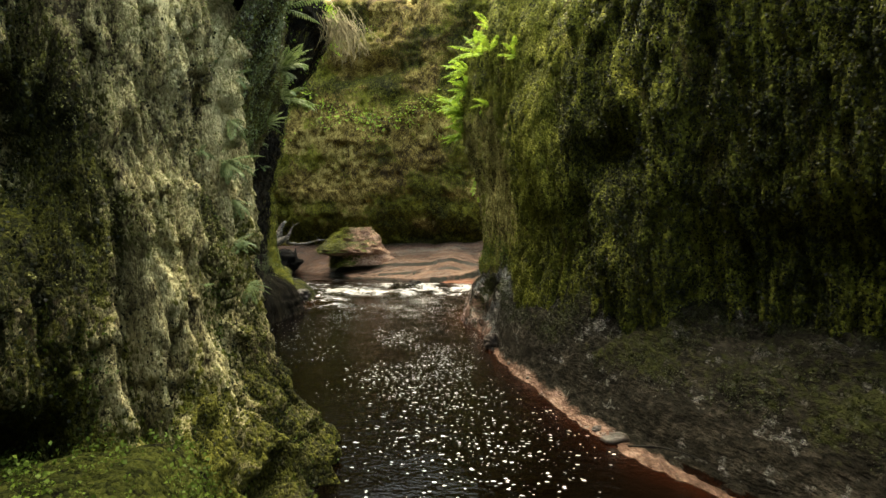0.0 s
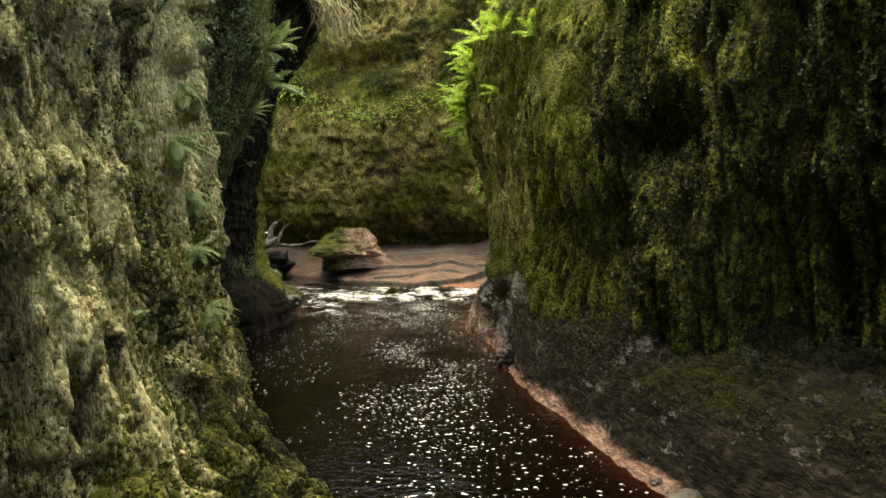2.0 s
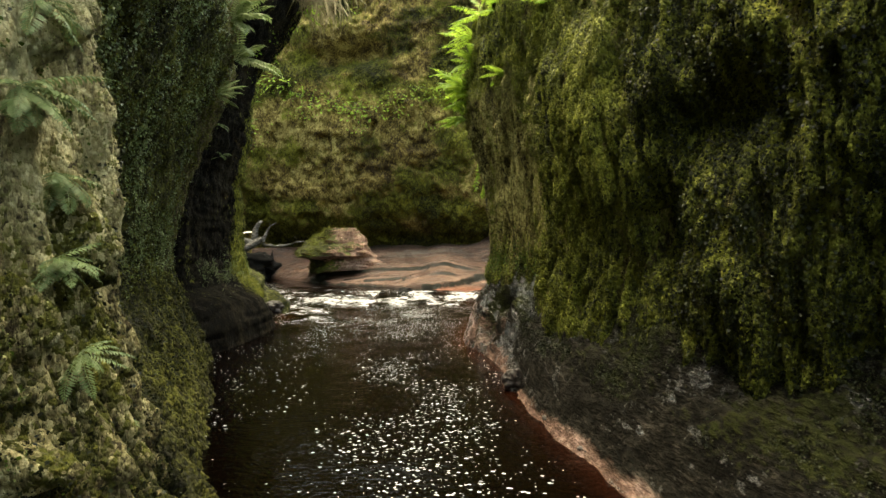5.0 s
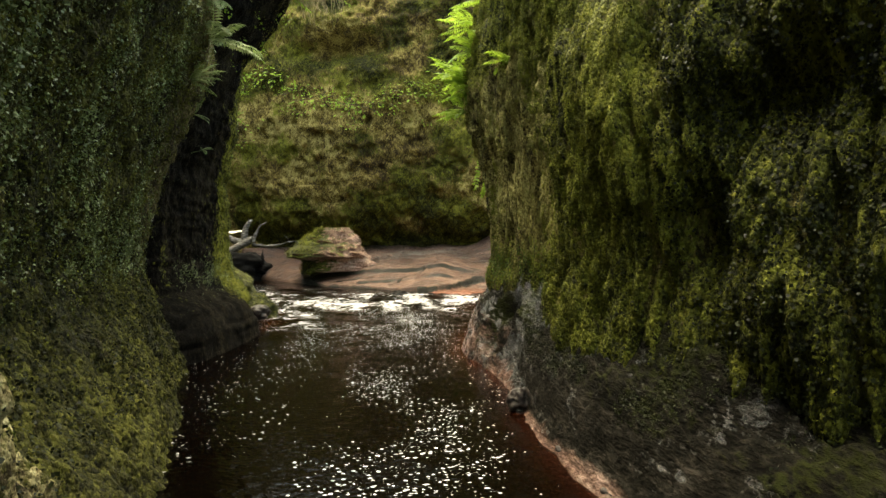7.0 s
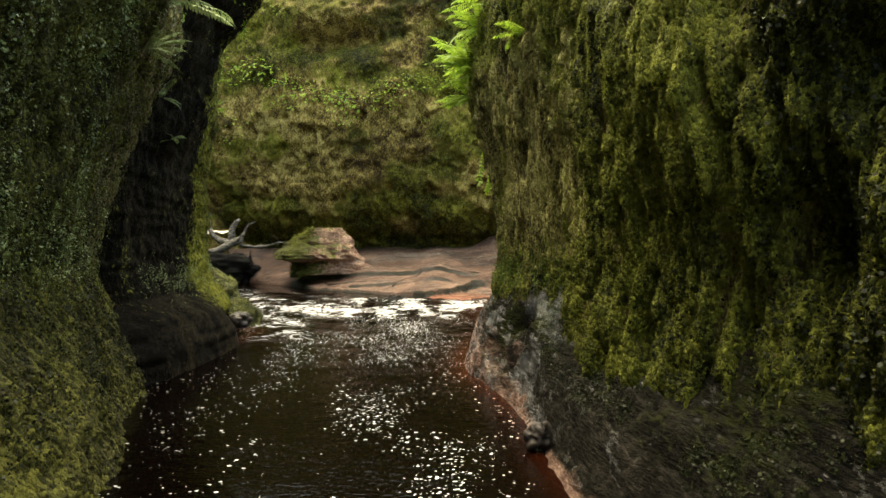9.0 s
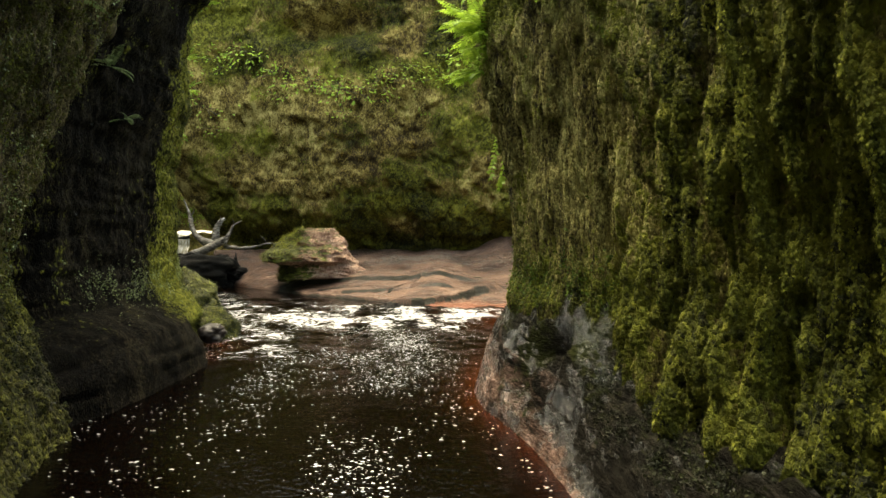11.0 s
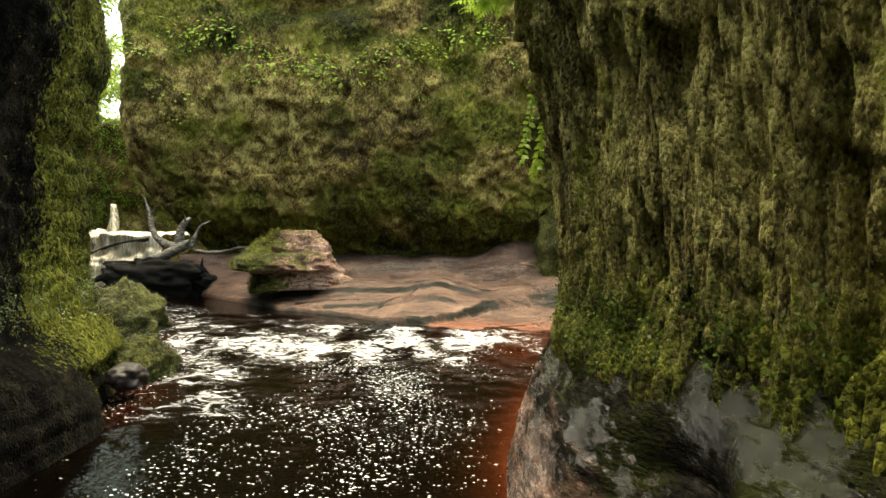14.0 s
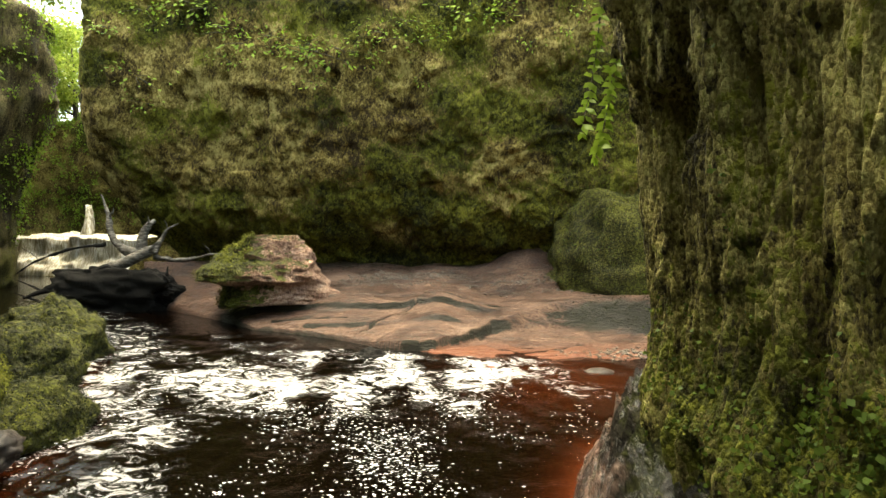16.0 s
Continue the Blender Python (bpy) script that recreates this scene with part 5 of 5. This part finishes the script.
for at, toward, length, count in (((0.30, 9.8, 4.15), 190, 0.60, 8), ((0.27, 9.6, 3.75), 200, 0.62, 9), ((0.28, 9.9, 3.45), 185, 0.55, 9), ((0.34, 9.3, 4.3), 205, 0.6, 8), ((0.42, 8.6, 4.0), 215, 0.5, 7),
                                  ((0.52, 8.0, 4.1), 215, 0.5, 7), ((0.35, 10.2, 3.15), 180, 0.42, 7), ((0.62, 7.4, 3.7), 210, 0.42, 6), ((0.72, 6.8, 3.4), 210, 0.4, 6), ((0.3, 10.0, 3.35), 195, 0.7, 11), ((0.3, 9.85, 3.05), 200, 0.6, 9), ((0.3, 10.15, 3.6), 190, 0.7, 10), ((0.3, 8.2, 3.2), 215, 0.4, 7)):
    fern(rooted(at, RIGHT_SKIN), toward, length, count, "bright", BRIGHT, k)
    k += 1
PALE = "pale green fern rooted in the sandstone buttress"
for at, toward, length, count in (((-0.93, 3.3, 2.0), 10, 0.28, 9), ((-0.92, 3.25, 1.75), 5, 0.33, 11), ((-0.95, 3.4, 1.55), 15, 0.28, 9), ((-0.92, 3.3, 1.32), 10, 0.26, 9), ((-0.9, 3.3, 1.08), 0, 0.22, 7), ((-1.0, 3.5, 2.3), 20, 0.3, 9), ((-1.0, 3.5, 0.85), 10, 0.17, 6),
                                  ((-0.88, 2.8, 1.12), 330, 0.12, 6), ((-0.92, 2.9, 1.75), 340, 0.14, 6)):
    fern(rooted(at, NEAR_SKIN), toward, length * 0.7, count + 4, "pale", PALE, k, 85, 32)
    k += 1
for at, toward, length, count in (((-1.9, 7.4, 3.15), 330, 0.5, 9), ((-1.85, 7.2, 3.45), 335, 0.5, 8), ((-2.0, 7.6, 2.85), 340, 0.35, 6), ((-1.75, 6.7, 4.0), 330, 0.5, 8), ((-3.1, 9.6, 3.0), 300, 0.3, 6), ((-3.15, 10.0, 2.6), 300, 0.25, 5)):
    fern(rooted(at, MID_SKIN if at[0] > -2.5 else FAR_SKIN), toward, length * 1.15, count + 3, "pale", "pale drooping fern under the leaning rock edge", k)
    k += 1
for at, toward, length, count in (((-2.5, 11.6, 4.4), 330, 0.6, 9), ((-2.9, 12.2, 3.9), 350, 0.5, 8), ((-2.15, 10.9, 5.0), 320, 0.6, 9), ((-2.2, 10.4, 5.3), 320, 0.6, 9), ((-3.1, 12.4, 3.5), 0, 0.4, 7), ((-3.3, 12.6, 2.9), 10, 0.35, 6), ((-2.3, 11.2, 5.5), 330, 0.6, 8)):
    fern(rooted(at, FAR_SKIN), toward, length * 0.8, count, "bright", "bright green fern hanging from the dark overhang", k)
    k += 1


def sprig(at, size, seed, mat, label):
    """A small leafy plant on a rock face."""
    rng = np.random.default_rng(seed)
    n = 26
    tip = rng.normal(0, 1, (n, 3)) * (1.0, 0.35, 0.45) * size + (0, -0.25 * size, 0)
    way = tip / np.linalg.norm(tip, axis=1, keepdims=True) + (0, -0.3, -0.5) + rng.normal(0, 0.3, (n, 3))
    way /= np.linalg.norm(way, axis=1, keepdims=True)
    side = np.cross(way, (0.1, -0.6, 0.8))
    side /= np.linalg.norm(side, axis=1, keepdims=True)
    s = size * rng.uniform(0.25, 0.5, (n, 1))
    q = np.stack([tip, tip + way * s * 0.5 + side * s * 0.28, tip + way * s, tip + way * s * 0.5 - side * s * 0.28], 1)
    ob = tagged(new("wall_plant"), label, "plant", "plants on the back wall")
    ob.location = at
    part("leaves", raw_mesh("leaves", q.reshape(-1, 3), np.arange(4 * n).reshape(-1, 4)), mat, ob)
    stems = [tube([(0, 0.1, 0), tuple(tip[j] * 0.5), tuple(tip[j])], [0.012, 0.008, 0.004], 4) for j in range(3)]
    for me in stems:
        part("stem", me, BARK, ob)


rng = random.Random(4)
sk, sn = BACK_SKIN
for k in range(46):
    if k < 30:
        u = k / 29
        want = (-7.2 + 8.5 * u + rng.uniform(-0.3, 0.3), 0, 6.0 + 0.35 * math.sin(u * 9) + rng.uniform(-0.25, 0.35) - 0.6 * u)
    else:
        want = (rng.uniform(-7, 2.5), 0, rng.uniform(4.2, 8.5))
    d = (sk[:, 0] - want[0]) ** 2 + (sk[:, 2] - want[2]) ** 2 + 50 * (sk[:, 1] > 22)
    j = int(np.argmin(d))
    sprig(tuple(sk[j] + sn[j] * 0.05), rng.uniform(0.16, 0.34), k, LEAF_FERN, "small leafy green plant rooted in the sandstone wall")

# trailing vine beside the fluted wall
for n, (at, drop, seed) in enumerate((((0.50, 10.95, 2.9), 0.75, 1), ((0.62, 11.1, 2.6), 0.55, 2))):
    vine = tagged(new("hanging_vine"), "thin trailing vine with bright green leaves", "vine")
    vine.location = at
    rng = np.random.default_rng(seed)
    pts = [(0.15, 0.05, 0.1), (0, 0, 0), (-0.05, -0.02, -drop * 0.5), (-0.12, -0.05, -drop)]
    stem = part("stem", tube(pts, [0.006, 0.005, 0.004, 0.002], 5), BARK, vine)
    line = spline(pts, 22)
    for c in line[2:]:
        s = rng.uniform(0.05, 0.09)
        quads = []
        for spread in (-0.9, 0.0, 0.9):
            w = rng.normal(0, 0.35, 3) + (spread - 0.2, -0.4, -0.8)
            w /= np.linalg.norm(w)
            sd = np.cross(w, (0, -1, 0.4))
            sd /= np.linalg.norm(sd)
            quads.append([c, c + w * s * 0.45 + sd * s * 0.24, c + w * s, c + w * s * 0.45 - sd * s * 0.24])
        part("leaf", raw_mesh("leaf", np.array(quads).reshape(-1, 3), np.arange(12).reshape(3, 4)), LEAF_FERN, stem)

# straw hanging from the far overhang
tuft = tagged(new("grass_tuft"), "tuft of hanging dead grass under the overhang", "grass")
tuft.location = (-2.1, 10.5, 5.25)
rng = np.random.default_rng(8)
n = 240
b0 = rng.normal(0, 1, (n, 3)) * (0.22, 0.3, 0.12)
L = rng.uniform(0.25, 0.6, (n, 1))
mid, end = b0 + L * ((0.25, 0, -0.4) + rng.normal(0, 0.12, (n, 3))), b0 + L * ((0.3, 0, -1.0) + rng.normal(0, 0.15, (n, 3)))
w = np.array((0.007, 0.003, 0))
part("grass", raw_mesh("grass", np.stack([b0 - w, b0 + w, mid + w, mid - w, mid - w, mid + w, end + w * 0.2, end - w * 0.2], 1).reshape(-1, 3), np.arange(8 * n).reshape(-1, 4)), STRAW, tuft)
tuft.children[0]["kind"] = "stuff"

# dead stick on the bank
stick = tagged(new("driftwood_stick"), "pale dead stick lying on the wet bank", "stick")
stick.location = (1.95, 3.15, 0.22)
stem = part("stem", tube([(-0.12, 0.12, 0.03), (0.05, 0.02, 0.05), (0.25, -0.1, 0.02), (0.5, -0.2, 0.0)], [0.012, 0.014, 0.012, 0.006], 7, 0.02), WOOD_GREY, stick)
part("twig", tube([(0.05, 0.02, 0.05), (0.2, 0.1, 0.04), (0.34, 0.12, 0.0)], [0.009, 0.007, 0.003], 6, 0.02), WOOD_GREY, stem)


twig = tagged(new("driftwood_stick"), "thin dead twig washed up at the water's edge", "stick")
twig.location = (1.36, 3.5, 0.07)
part("stem", tube([(-0.14, 0.1, 0.0), (0, 0.01, 0.03), (0.12, -0.05, 0.02), (0.22, -0.12, 0.0)], [0.008, 0.009, 0.007, 0.003], 7, 0.02), WOOD_DARK, twig)


# ---- trees above the waterfall ----
def tree(at, height, seed, lean):
    rng = np.random.default_rng(seed)
    ob = tagged(new("tree"), "slender broadleaf tree with bright green leaves on the cliff", "tree", "trees above the gorge")
    ob.location = at
    tip = np.array([lean, -0.2 * lean, height])
    part("trunk", tube([(0, 0, -1.0), tuple(tip * (0.3, 0.2, 0.35)), tuple(tip * 0.7), tuple(tip)], [0.2, 0.15, 0.1, 0.03], 8, 0.05, seed), BARK, ob)
    centres = []
    for k in range(9):
        f = 0.3 + 0.07 * k
        a = rng.uniform(0, 6.28)
        r = rng.uniform(1.0, 2.4)
        e = tip * f + (r * math.cos(a), r * math.sin(a), rng.uniform(0.2, 0.9))
        part("limb", tube([tuple(tip * f), tuple(tip * f * 0.5 + e * 0.5 + (0, 0, 0.2)), tuple(e)], [0.06, 0.04, 0.015], 6), BARK, ob)
        centres += [e, e * 0.6 + tip * f * 0.4]
    c = np.array(centres)[rng.integers(0, len(centres), 7000)] + rng.normal(0, 0.48, (7000, 3)) * (1, 1, 0.6)
    w = rng.normal(0, 1, (7000, 3)) + (0, 0, -0.6)
    w /= np.linalg.norm(w, axis=1, keepdims=True)
    sd = np.cross(w, rng.normal(0, 1, (7000, 3)))
    sd /= np.linalg.norm(sd, axis=1, keepdims=True)
    s = rng.uniform(0.09, 0.2, (7000, 1))
    q = np.stack([c, c + w * s * 0.5 + sd * s * 0.35, c + w * s, c + w * s * 0.5 - sd * s * 0.35], 1)
    part("crown", raw_mesh("crown", q.reshape(-1, 3), np.arange(28000).reshape(-1, 4)), LEAF_TREE, ob)


for k, (at, height, lean) in enumerate((((-18.0, 36.6, 4.8), 6.5, -0.6), ((-20.6, 37.0, 4.8), 8.5, 0.5), ((-14.5, 38.0, 5.0), 7.0, -0.6), ((-18.6, 33.5, 7.6), 3.6, 0.8), ((-15.2, 27.3, 7.7), 5.0, 2.0), ((-22.5, 36.0, 5.0), 7.0, 0.8), ((-10.0, 37.0, 5.0), 8.0, -0.8))):
    tree(at, height, 300 + k, lean)
